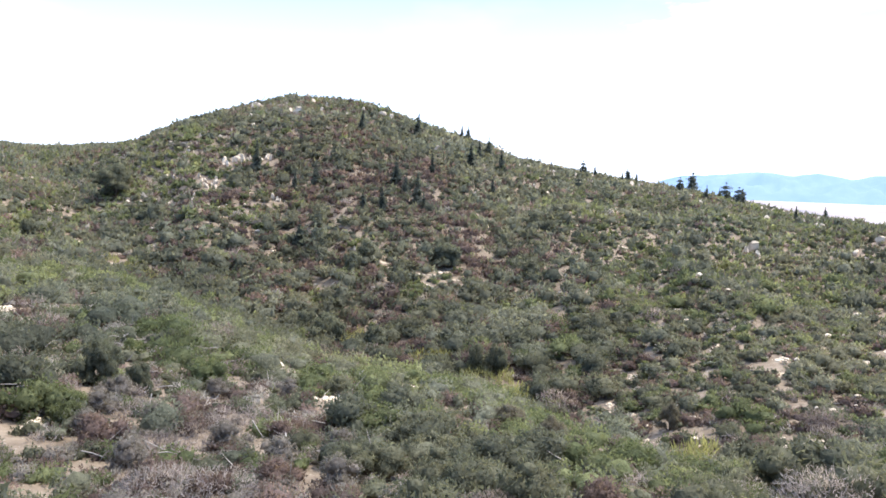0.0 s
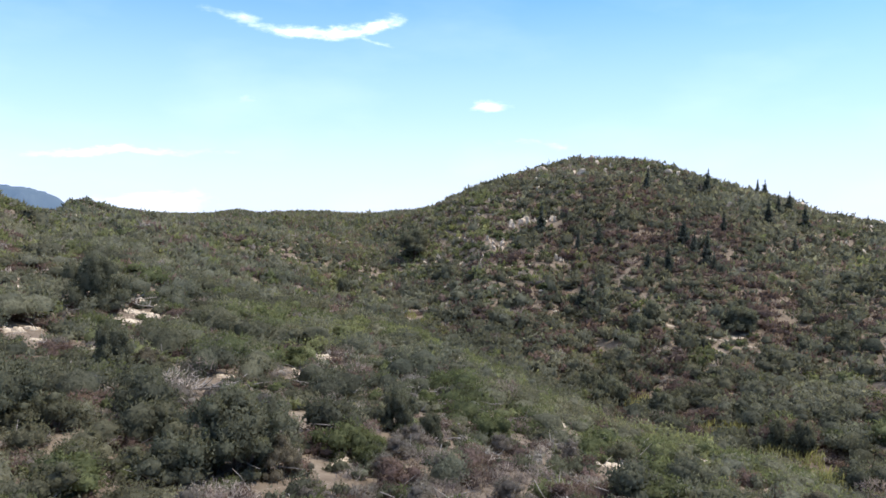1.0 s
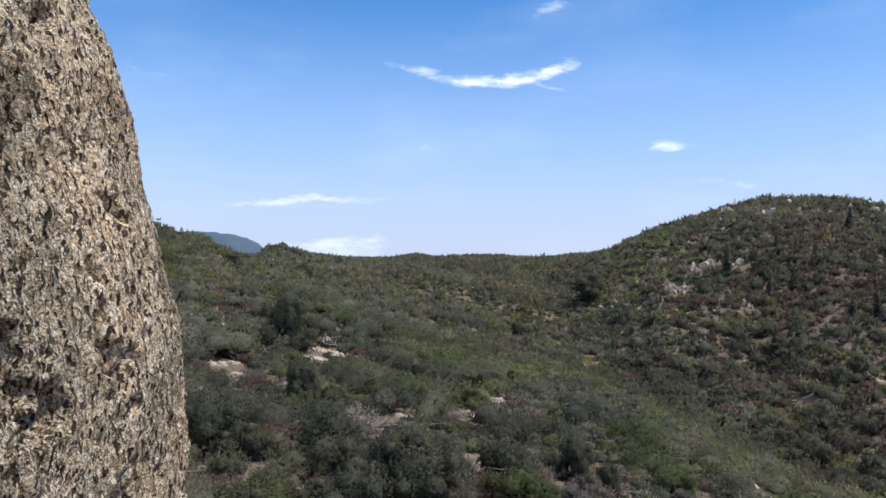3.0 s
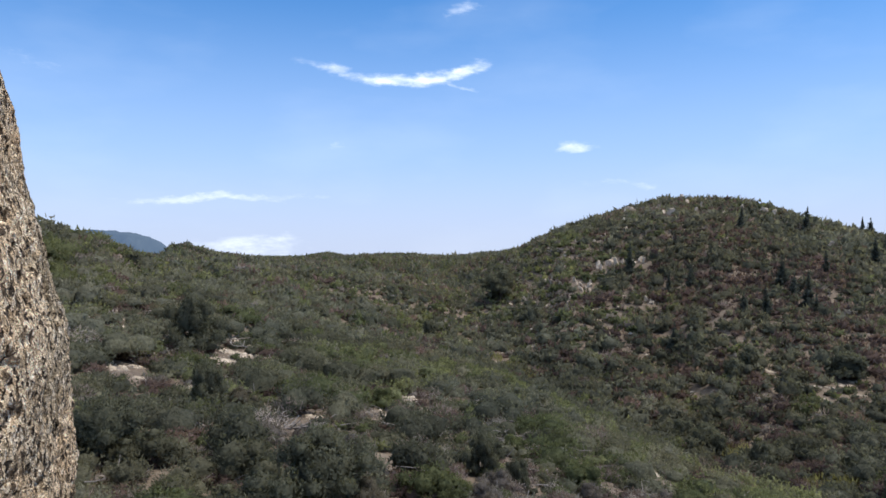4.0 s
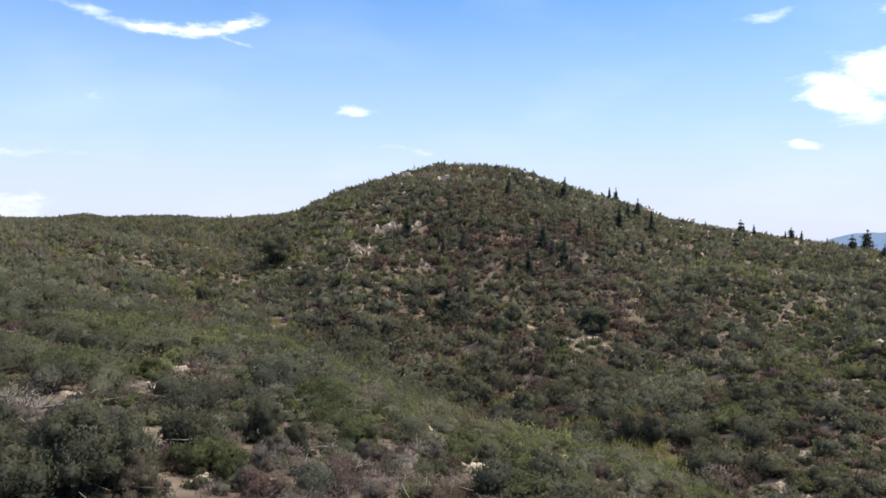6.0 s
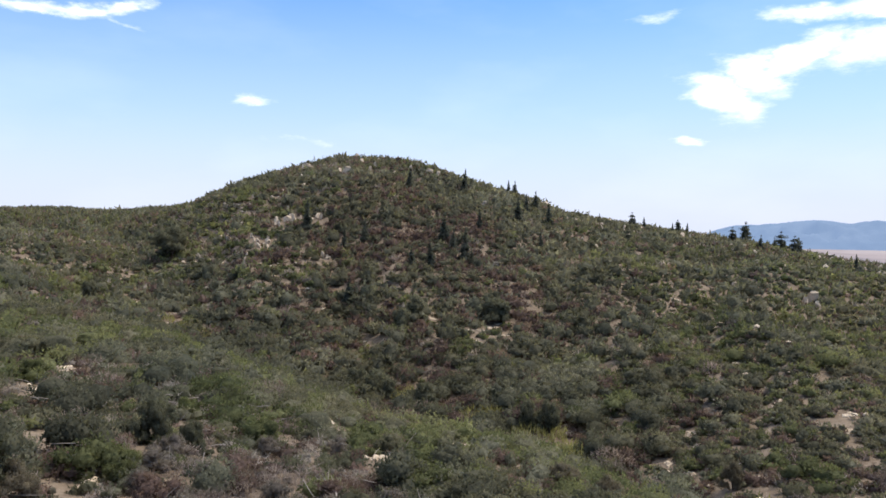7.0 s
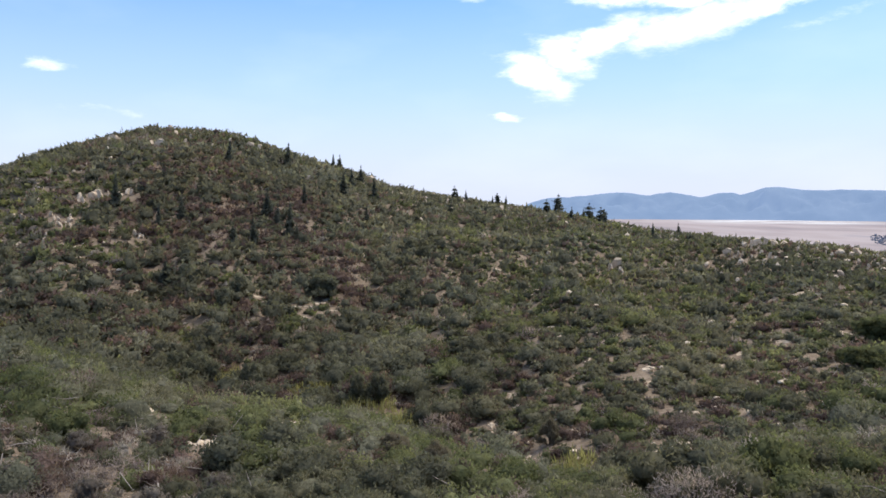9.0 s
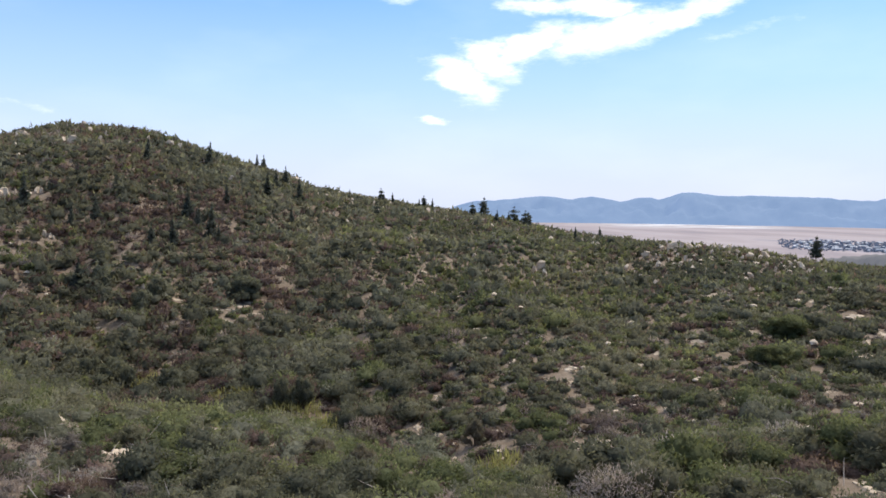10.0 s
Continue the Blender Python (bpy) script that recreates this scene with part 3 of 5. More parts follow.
# x, y, width and height
SUMMIT_ROCKS = [
    (-43.08, 217, 2.75, 1.55),
    (-38.04, 237.98, 1.69, 1.31),
    (-29.74, 226.57, 1.78, 1.24),
    (-27.27, 223.37, 1.4, 1.05),
    (-26.54, 239.86, 1.5, 1.13),
    (-20.45, 240.86, 2.63, 1.32),
    (-17.59, 238.66, 1.67, 1.12),
    (-2.53, 202.69, 1.73, 2.68),
    (17, 242.38, 3.4, 1.51),
    (19.77, 238.7, 2.23, 1.3),
    (22.85, 229.32, 1.61, 1.07),
    (-59.87, 236.86, 3.04, 1.71),
    (-45.16, 218.41, 1.39, 1.04),
    (-38.41, 230.78, 1.27, 0.91),
    (8.48, 141.54, 0.77, 0.55),
    (24.12, 201.03, 1.1, 0.79),
]
OUTCROP_ROCKS = [
    (-49.16, 177.57, 3.43, 2.29),
    (-51.12, 175.98, 2.56, 1.99),
    (-51.19, 166, 2.43, 1.89),
    (-51.38, 163, 1.59, 1.33),
    (-41.98, 177.83, 2.55, 1.28),
    (-35.41, 155.12, 1.73, 2.1),
    (-34.13, 155.11, 1.11, 1.6),
    (-55.04, 167.62, 1.64, 1.23),
    (-60.64, 163.27, 1.35, 1.08),
    (-43.38, 218, 2.07, 1.38),
    (-46.7, 178.45, 1.29, 1.15),
    (-52.14, 154.72, 1.14, 0.89),
]
KNOLL_ROCKS = [
    (82.9, 133.9, 1.92, 0.96),
    (85.0, 133.5, 2.41, 1.69),
    (85.7, 131.6, 1.67, 2.63),
    (87.9, 131.6, 1.69, 0.96),
    (89.5, 131.1, 1.69, 0.73),
    (92.1, 129.9, 1.7, 1.7),
    (93.3, 129.4, 1.21, 1.46),
    (96.2, 130.6, 1.73, 1.48),
    (77.5, 131.3, 2.09, 1.04),
    (76.5, 125.8, 0.9, 0.67),
    (76.8, 124.4, 0.89, 0.78),
    (73.5, 119.7, 1.39, 0.86),
    (75.1, 124.6, 0.66, 0.55),
    (76.0, 120.6, 0.65, 0.54),
    (73.9, 113.6, 1.03, 0.83),
    (77.6, 117.7, 0.97, 0.86),
    (76.8, 114.7, 0.95, 0.53),
    (72.0, 106.7, 1.37, 0.78),
    (71.2, 127.5, 1.56, 1.11),
    (68.0, 116.6, 0.82, 0.62),
    (70.1, 122.3, 0.54, 0.43),
    (65.5, 114.9, 0.81, 0.6),
    (62.4, 102.5, 1.1, 0.55),
    (86.5, 122.5, 1.14, 0.91),
]
KNOLL_ROCKS += [
    (92.6, 119.3, 2.07, 1.15),
    (93.6, 117.8, 1.6, 0.8),
    (96.2, 119.3, 1.63, 1.4),
    (88.1, 115.5, 0.88, 0.55),
    (100.0, 119.1, 0.95, 0.83),
    (95.5, 112.1, 0.9, 0.67),
    (102.3, 118.7, 0.95, 0.6),
    (90.6, 108.0, 1.07, 0.64),
    (87.6, 106.3, 0.73, 0.42),
    (95.8, 109.5, 1.55, 1.55),
    (93.3, 105.0, 0.75, 1.28),
    (110.9, 125.8, 1.28, 1.02),
    (97.6, 105.9, 0.66, 0.66),
    (66.9, 84.5, 0.98, 0.41),
    (66.6, 70.2, 0.59, 0.59),
    (75.5, 97.1, 1.12, 0.37),
]
RIDGE_ROCKS = [
    (26.13, 187.85, 0.88, 0.74),
    (38.32, 247.33, 2.14, 1.36),
    (41.86, 247.47, 1.36, 0.97),
    (58.93, 234.15, 2.06, 1.12),
    (56.04, 134.38, 2.04, 1.48),
    (54.47, 133.05, 1.12, 0.79),
    (54.39, 127.47, 0.97, 0.86),
    (75.6, 173.2, 1.18, 0.88),
    (67.9, 174.27, 1.02, 0.73),
    (80.89, 158.44, 1.11, 0.83),
    (60.36, 191.13, 0.93, 0.78),
    (64.96, 196.68, 1.13, 0.8),
    (64.12, 186.09, 1.07, 0.76),
    (83.47, 226, 1.5, 0.94),
    (81.56, 210.9, 1.58, 1.05),
    (44.88, 140.59, 0.69, 0.46),
    (25.79, 229.54, 1.26, 0.9),
    (31.25, 245.28, 1.15, 0.96),
    (47.88, 242.83, 1.15, 0.77),
    (66, 237.74, 1.15, 0.77),
]
def split_rocks(rows, seed):
    """Every outcrop is a cluster of smaller blocks."""
    rand = np.random.RandomState(seed)
    return [(x + rand.normal(0, 0.38) * w, y + rand.normal(0, 0.38) * w, w * f, h * f * rand.uniform(0.8, 1.3)) for x, y, w, h in rows for f in (0.62, 0.5, 0.38)]


OUTCROP_ROCKS = split_rocks(OUTCROP_ROCKS, 29)
ROCKS = SUMMIT_ROCKS + OUTCROP_ROCKS + KNOLL_ROCKS + RIDGE_ROCKS


def more_rocks():
    """Further boulders along the crest of the knoll, the ridge and the summit."""
    rand = np.random.RandomState(19)
    rows = []
    for count, a0, a1, near, far, size in ((16, -43, -32, 14, 1, 0.5), (60, -27, -8, 30, 1, 0.75), (7, -5, 13, 26, 2, 1.0), (8, 14, 20, 60, 30, 0.9)):
        for _ in range(count):
            az = rand.uniform(a0, a1)
            r = float(np.interp(az, AZ, _crest[0])) - rand.uniform(far, near)
            w = size * rand.uniform(0.6, 1.9)
            rows.append((-r * math.sin(radians(az)), r * math.cos(radians(az)), w, w * rand.uniform(0.45, 0.8)))
    return rows


ROCKS = ROCKS + more_rocks()
# x, y, width and height of the large bushes
OAKS = [
    (-46.14, 43, 4.68, 4.83),
    (-30.29, 29.42, 2.47, 3.07),
    (-22.77, 23.83, 2.59, 2.32),
    (-15.44, 20.32, 4.19, 3.14),
    (-25.06, 19.22, 3.78, 3.03),
    (-82.59, 146.56, 4.2, 4.46),
    (-82.57, 186.02, 12.65, 8.22),
    (-15.05, 94.29, 3.81, 3.43),
    (-17.82, 97.3, 3.55, 3.15),
    (-13.08, 93.09, 3, 3),
    (-7.96, 88.09, 2.97, 2.97),
    (-13.94, 115.68, 4.11, 3.66),
    (-12.08, 118.38, 4.19, 3.54),
    (0.59, 118.9, 6.99, 3.35),
    (17.44, 139, 4.36, 2.4),
    (19.03, 134.21, 3.17, 2.11),
    (-14.17, 30.56, 2.04, 2.31),
    (3.97, 77.32, 2.81, 3.75),
    (6.04, 76.13, 2.78, 3.39),
    (-12.4, 29.74, 1.31, 1.83),
    (-14.96, 95.89, 5.42, 3.48),
]
GREYS = [
    (-14.35, 21.1, 2.2, 1.89),
    (2.95, 30.62, 2.31, 1.54),
    (4.62, 29.33, 1.99, 1.86),
    (12.53, 49, 3.81, 2.96),
    (5.42, 27.44, 1.64, 1.41),
    (-29.4, 30.99, 2.03, 1.69),
    (16.65, 51.55, 2.22, 2.67),
]
PALES = [
    (-20.4, 34.7, 0.92, 0.70),
    (-17.8, 32.7, 0.91, 0.78),
    (-19.0, 37.8, 1.11, 0.67),
    (-16.7, 34.4, 1.00, 0.60),
    (-21.7, 39.1, 0.55, 0.39),
    (-21.7, 41.1, 0.57, 0.41),
    (-38.0, 58.2, 1.10, 0.73),
    (-23.8, 39.4, 0.64, 0.56),
    (-22.7, 36.5, 0.53, 0.38),
    (-39.3, 103.0, 1.54, 1.16),
    (-12.1, 31.8, 0.71, 0.54),
    (-9.4, 28.5, 0.58, 0.37),
    (-5.5, 46.7, 0.99, 0.66),
]
GREENS = [
    (-13.08, 25.36, 1.98, 1.75),
    (-33.78, 137.33, 3.09, 2.2),
    (-26.43, 40.78, 2.31, 1.92),
    (-12.58, 24.16, 1.56, 1.34),
    (-20, 17.73, 1.96, 1.3),
    (-15.47, 36.56, 1.91, 1.59),
    (16.94, 28.81, 1.65, 1.24),
    (49.61, 57.78, 5.4, 2.7),
    (42.41, 52.54, 4.28, 2.14),
]


def mesh_object(name, verts, faces, material, parent=None, shade=True):
    me = bpy.data.meshes.new(name)
    verts, faces = np.asarray(verts, np.float32), np.asarray(faces, np.int32)
    k = faces.shape[1]
    me.vertices.add(len(verts))
    me.vertices.foreach_set("co", verts.ravel())
    me.loops.add(faces.size)
    me.loops.foreach_set("vertex_index", faces.ravel())
    me.polygons.add(len(faces))
    me.polygons.foreach_set("loop_start", np.arange(0, faces.size, k, dtype=np.int32))
    me.polygons.foreach_set("use_smooth", np.full(len(faces), shade))
    me.update(calc_edges=True)
    me.materials.append(material)
    ob = new(name, me)
    ob.parent = parent
    return ob


def mark(ob, name, values, domain="POINT"):
    ob.data.attributes.new(name, "FLOAT", domain).data.foreach_set("value", np.asarray(values, np.float32))


def build_ground():
    n, m = len(RINGS), len(AZ)
    x, y = -RINGS[:, None] * np.sin(np.radians(AZ)), RINGS[:, None] * np.cos(np.radians(AZ))
    idx = np.arange(n * m).reshape(n, m)
    quads = np.stack([idx[:-1, :-1], idx[:-1, 1:], idx[1:, 1:], idx[1:, :-1]], -1).reshape(-1, 4)[:, ::-1]
    ob = mesh_object("ground", np.stack([x, y, LAND], -1).reshape(-1, 3), quads, M_GROUND)
    pale_band = np.exp(-((RINGS[:, None] - 3700) / 210) ** 2) * np.exp(-((AZ + 34) / 6.0) ** 4)
    mark(ob, "pale", np.clip(pale_band, 0, 1).ravel())
    mark(ob, "plain", np.clip((RINGS[:, None] - _crest[0] - 250) / 400, 0, 1).ravel())
    tagged(ob, "brush-covered hills of pale decomposed granite above a dry plain", "ground", kind="structure")


build_ground()


def build_patch(i, px, py, a, b, turn):
    """An uneven sheet of bare sand or rubble, draped on the slope, its rim dipping into the ground."""
    rand = np.random.RandomState(300 + i)
    arms, rings = 22, np.array([0.0, 0.3, 0.6, 0.85, 1.0])
    t = 2 * np.pi * np.arange(arms) / arms
    rim = 1 + 0.28 * np.sin(2 * t + rand.uniform(0, 6)) + 0.2 * np.sin(3 * t + rand.uniform(0, 6)) + rand.uniform(-0.16, 0.16, arms)
    u, v = rings[:, None] * rim * np.cos(t) * a, rings[:, None] * rim * np.sin(t) * b
    c, s_ = math.cos(radians(turn)), math.sin(radians(turn))
    x, y = px + u * c - v * s_, py + u * s_ + v * c
    z = ground_at(x, y) + 0.10 * (1 - rings[:, None] ** 4) - 0.03 + 0.04 * fractal(x, y, 0.7, 2)
    idx = np.arange(len(rings) * arms).reshape(len(rings), arms)
    nxt = np.roll(idx, -1, axis=1)
    quads = np.stack([idx[:-1], idx[1:], nxt[1:], nxt[:-1]], -1).reshape(-1, 4)
    ob = mesh_object("sand_patch", np.stack([x, y, z], -1).reshape(-1, 3), quads, M_SAND)
    tagged(ob, "bare tan patch of sand and gravel between shrubs", "sand patch", "sand patches")


for i, row in enumerate(BARE):
    build_patch(i, *row)


# middle line of the sandy track below the knoll
TRACK_KNOTS = [
    (53.31, 83.31),
    (62.13, 79.53),
    (64.3, 67.27),
]
TRACK = [tuple(Vector(a).lerp(Vector(b), k / 6)) for a, b in zip(TRACK_KNOTS, TRACK_KNOTS[1:]) for k in range(6)]


def build_track():
    """A narrow track at the foot of the knoll; its uneven upper bank is raised to show from the eye."""
    rand = np.random.RandomState(5)
    mid = np.array(TRACK)
    out = mid / np.linalg.norm(mid, axis=1)[:, None]
    rows = []
    for off, lift in ((-0.55, -0.15), (-0.35, 0.06), (0.0, 0.06), (0.3, 0.10), (0.5, 0.22), (0.75, 0.05), (1.0, -0.25)):
        p = mid + out * (off + rand.normal(0, 0.07, (len(mid), 1)))
        rows.append(np.column_stack([p, ground_at(p[:, 0], p[:, 1]) + lift * (1 + rand.normal(0, 0.25, len(mid)))]))
    v = np.stack(rows)
    idx = np.arange(v.shape[0] * v.shape[1]).reshape(v.shape[:2])
    quads = np.stack([idx[:-1, :-1], idx[:-1, 1:], idx[1:, 1:], idx[1:, :-1]], -1).reshape(-1, 4)
    tagged(mesh_object("track", v.reshape(-1, 3), quads, M_SAND), "narrow pale sandy track along the foot of the knoll", "track", kind="structure")


build_track()


def build_range(name, rows, reach, base, material, label):
    """A far mountain range: rows of azimuth and degrees over the eye, with a folded front and a back."""
    a = np.arange(rows[0][0], rows[-1][0] + 0.01, 0.12)
    el = smooth(rows, a)[0]
    steps = np.linspace(0, 1, 15)
    vs = []
    for s in steps:
        r = reach * (0.9 + 0.1 * s)
        x, y = -r * np.sin(np.radians(a)), r * np.cos(np.radians(a))
        top = reach * np.tan(np.radians(el)) + EYE
        fold = fractal(x, y, reach * 0.02, 5) * (top - base) * 0.5 * math.sin(math.pi * s)
        rough = fractal(x, y, reach * 0.008, 3) * (top - base) * 0.04 * s
        vs.append(np.stack([x, y, base + (top - base) * s ** 0.8 + fold + rough], -1))
    r = reach * 1.06
    vs.append(np.stack([-r * np.sin(np.radians(a)), r * np.cos(np.radians(a)), np.full(len(a), base)], -1))
    v = np.stack(vs)
    idx = np.arange(v.shape[0] * v.shape[1]).reshape(v.shape[:2])
    quads = np.stack([idx[:-1, :-1], idx[:-1, 1:], idx[1:, 1:], idx[1:, :-1]], -1).reshape(-1, 4)[:, ::-1]
    tagged(mesh_object(name, v.reshape(-1, 3), quads, material), label, "mountain", kind="structure")


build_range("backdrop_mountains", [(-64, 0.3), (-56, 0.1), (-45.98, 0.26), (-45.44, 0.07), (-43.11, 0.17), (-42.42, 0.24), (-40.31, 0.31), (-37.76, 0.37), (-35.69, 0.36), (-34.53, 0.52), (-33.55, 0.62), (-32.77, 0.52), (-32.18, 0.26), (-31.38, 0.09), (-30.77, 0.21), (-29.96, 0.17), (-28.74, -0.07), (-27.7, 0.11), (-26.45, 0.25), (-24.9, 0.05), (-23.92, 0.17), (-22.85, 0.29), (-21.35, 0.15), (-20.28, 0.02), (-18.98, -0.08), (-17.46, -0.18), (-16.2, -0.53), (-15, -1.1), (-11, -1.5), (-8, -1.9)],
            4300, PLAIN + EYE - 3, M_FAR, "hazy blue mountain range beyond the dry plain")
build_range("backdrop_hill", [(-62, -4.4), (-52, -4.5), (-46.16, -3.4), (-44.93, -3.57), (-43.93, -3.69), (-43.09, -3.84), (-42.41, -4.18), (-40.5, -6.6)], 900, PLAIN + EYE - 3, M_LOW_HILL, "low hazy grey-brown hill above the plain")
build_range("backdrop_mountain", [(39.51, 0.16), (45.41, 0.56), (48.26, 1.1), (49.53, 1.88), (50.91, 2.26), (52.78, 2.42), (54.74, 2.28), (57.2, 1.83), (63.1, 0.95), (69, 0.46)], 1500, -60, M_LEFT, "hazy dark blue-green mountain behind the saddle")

# ---------------------------------------------------------------- brush
rng = np.random.RandomState(11)


def dome_points(count, rand):
    """Directions over the upper part of a ball, a few below its middle."""
    z = rand.uniform(-0.35, 1.0, count)
    a = rand.uniform(0, 2 * np.pi, count)
    s = np.sqrt(np.maximum(0, 1 - z * z))
    return np.stack([s * np.cos(a), s * np.sin(a), z], -1)


def leaf_triangles(centre, outward, size, slim, rand, upward=0.35):
    """One pointed sprig for each centre: it springs from the mass of the plant, outward and up, its face to the open."""
    n = len(centre)
    axis = outward * 0.35 + rand.normal(0, 0.45, (n, 3))
    axis[:, 2] += upward
    axis /= np.linalg.norm(axis, axis=1)[:, None] + 1e-9
    u = np.cross(axis, outward + rand.normal(0, 0.45, (n, 3)))
    u /= np.linalg.norm(u, axis=1)[:, None] + 1e-9
    size = np.asarray(size).reshape(-1, 1)
    a = centre - u * size * 0.5 * slim - axis * size * 0.40
    b = centre + u * size * 0.5 * slim - axis * size * 0.30
    c = centre + axis * size * 0.85 + u * size * slim * rand.uniform(-0.3, 0.3, (n, 1))
    away = (np.cross(b - a, c - a) * outward).sum(1) < 0
    b[away], c[away] = c[away].copy(), b[away].copy()
    return np.stack([a, b, c], 1).reshape(-1, 3)


_a7 = 2 * np.pi * np.arange(5) / 5
DOME = np.concatenate([np.stack([np.cos(_a7), np.sin(_a7), 0 * _a7 - 0.25], -1), np.stack([0.86 * np.cos(_a7 + 0.63), 0.86 * np.sin(_a7 + 0.63), 0 * _a7 + 0.5], -1), [[0, 0, 0.98]]])
DOME_FACES = np.array([f for k in range(5) for f in ((k, (k + 1) % 5, 5 + k), ((k + 1) % 5, 5 + (k + 1) % 5, 5 + k), (5 + k, 5 + (k + 1) % 5, 10))])
_a4 = 2 * np.pi * np.arange(4) / 4
KNOB = np.concatenate([np.stack([np.cos(_a4), np.sin(_a4), 0 * _a4 - 0.25], -1), np.stack([0.72 * np.cos(_a4 + 0.78), 0.72 * np.sin(_a4 + 0.78), 0 * _a4 + 0.75], -1)])
KNOB_FACES = np.array([f for k in range(4) for f in ((k, (k + 1) % 4, 4 + k), ((k + 1) % 4, 4 + (k + 1) % 4, 4 + k))] + [(4, 5, 6), (4, 6, 7)])


def brush_cloud(x, y, radius, height, leaf, toned, rand, slim=0.8, lumps=4, fill=1.2, core=0.86, lift=0.45, upward=0.35, deep=0.82, hearts=1):
    """Foliage of many shrubs at once: each is a few dense lumps, frayed by leaf tufts. Corners, faces, tones, normals."""
    z = ground_at(x, y)
    n = len(x)
    tone = np.clip(toned + rand.normal(0, 0.15, n), 0, 1)
    lx, ly = rand.normal(0, 0.42, (n, lumps)), rand.normal(0, 0.42, (n, lumps))
    lz, ls = rand.uniform(0.15, 0.42, (n, lumps)), rand.uniform(0.45, 0.78, (n, lumps))
    lx[:, 0] = ly[:, 0] = 0
    ls[:, 0] = 0.8 if lumps > 1 else 0.98
    area = 4.0 * radius * np.maximum(radius, height * 0.8) * np.where(unseen_at(x, y), 0.12, 1.0)
    count = np.clip((fill * area / (0.45 * leaf * leaf)).astype(int), 6, 4000)
    who = np.repeat(np.arange(n), count)
    pick = rand.randint(0, lumps, len(who))
    d = dome_points(len(who), rand)
    s = ls[who, pick] * rand.uniform(deep, 1.1, len(who))
    c = np.stack([x[who] + radius[who] * (lx[who, pick] + d[:, 0] * s), y[who] + radius[who] * (ly[who, pick] + d[:, 1] * s),
                  z[who] + height[who] * np.maximum(0.02, (lz[who, pick] + d[:, 2] * s * 0.75))], -1)
    v = leaf_triangles(c, d, leaf[who] * rand.uniform(0.6, 1.35, len(who)), slim, rand, upward)
    vn = leaf_normals(v, d)
    f = np.arange(len(v)).reshape(-1, 3)
    tones = tone[who]
    if core > 0:
        plants = np.repeat(np.arange(n), hearts)
        li = np.tile(np.arange(hearts), n)
        heart, heart_faces = (DOME, DOME_FACES) if hearts > 1 else (KNOB, KNOB_FACES)
        nv = len(heart)
        jit = rand.uniform(0.74, 1.2, (len(plants), nv, 1))
        q = heart[None] * jit * core
        w = np.stack([x[plants, None] + radius[plants, None] * (lx[plants, li, None] + q[..., 0] * ls[plants, li, None]),
                      y[plants, None] + radius[plants, None] * (ly[plants, li, None] + q[..., 1] * ls[plants, li, None]),
                      z[plants, None] + height[plants, None] * (lz[plants, li, None] + q[..., 2] * ls[plants, li, None] * 0.75)], -1)
        base = len(v) + nv * np.arange(len(plants))
        f = np.concatenate([f, (heart_faces[None] + base[:, None, None]).reshape(-1, 3)])
        v = np.concatenate([v, w.reshape(-1, 3)])
        dn = np.tile(heart / np.linalg.norm(heart, axis=1)[:, None], (len(plants), 1)) + rand.normal(0, 0.34, (len(plants) * nv, 3))
        dn[:, 2] += lift
        vn = np.concatenate([vn, dn / np.linalg.norm(dn, axis=1)[:, None]])
        tones = np.concatenate([tones, np.repeat(tone[plants], len(heart_faces))])
    return v, f, tones, vn


def leaf_normals(v, d, blend=0.76, lift=0.22):
    """Leaves shade with the mass of their plant: their normals lean towards its surface."""
    t = v.reshape(-1, 3, 3)
    flat = np.cross(t[:, 1] - t[:, 0], t[:, 2] - t[:, 0])
    flat /= np.linalg.norm(flat, axis=1)[:, None] + 1e-9
    flat *= np.sign((flat * d).sum(1))[:, None] + 1e-6
    n = d * blend + flat * (1 - blend)
    n[:, 2] += lift
    n /= np.linalg.norm(n, axis=1)[:, None] + 1e-9
    return np.repeat(n, 3, axis=0)


def soft_normals(ob, v, d, blend=0.65):
    ob.data.normals_split_custom_set_from_vertices(leaf_normals(v, d, blend).astype(np.float32))


def brush_object(name, cloud, material, label, category):
    v, f, tone, vn = cloud
    ob = mesh_object(name, v, f, material)
    mark(ob, "tone", tone, "FACE")
    ob.data.normals_split_custom_set_from_vertices(vn.astype(np.float32))
    return tagged(ob, label, category, kind="stuff")


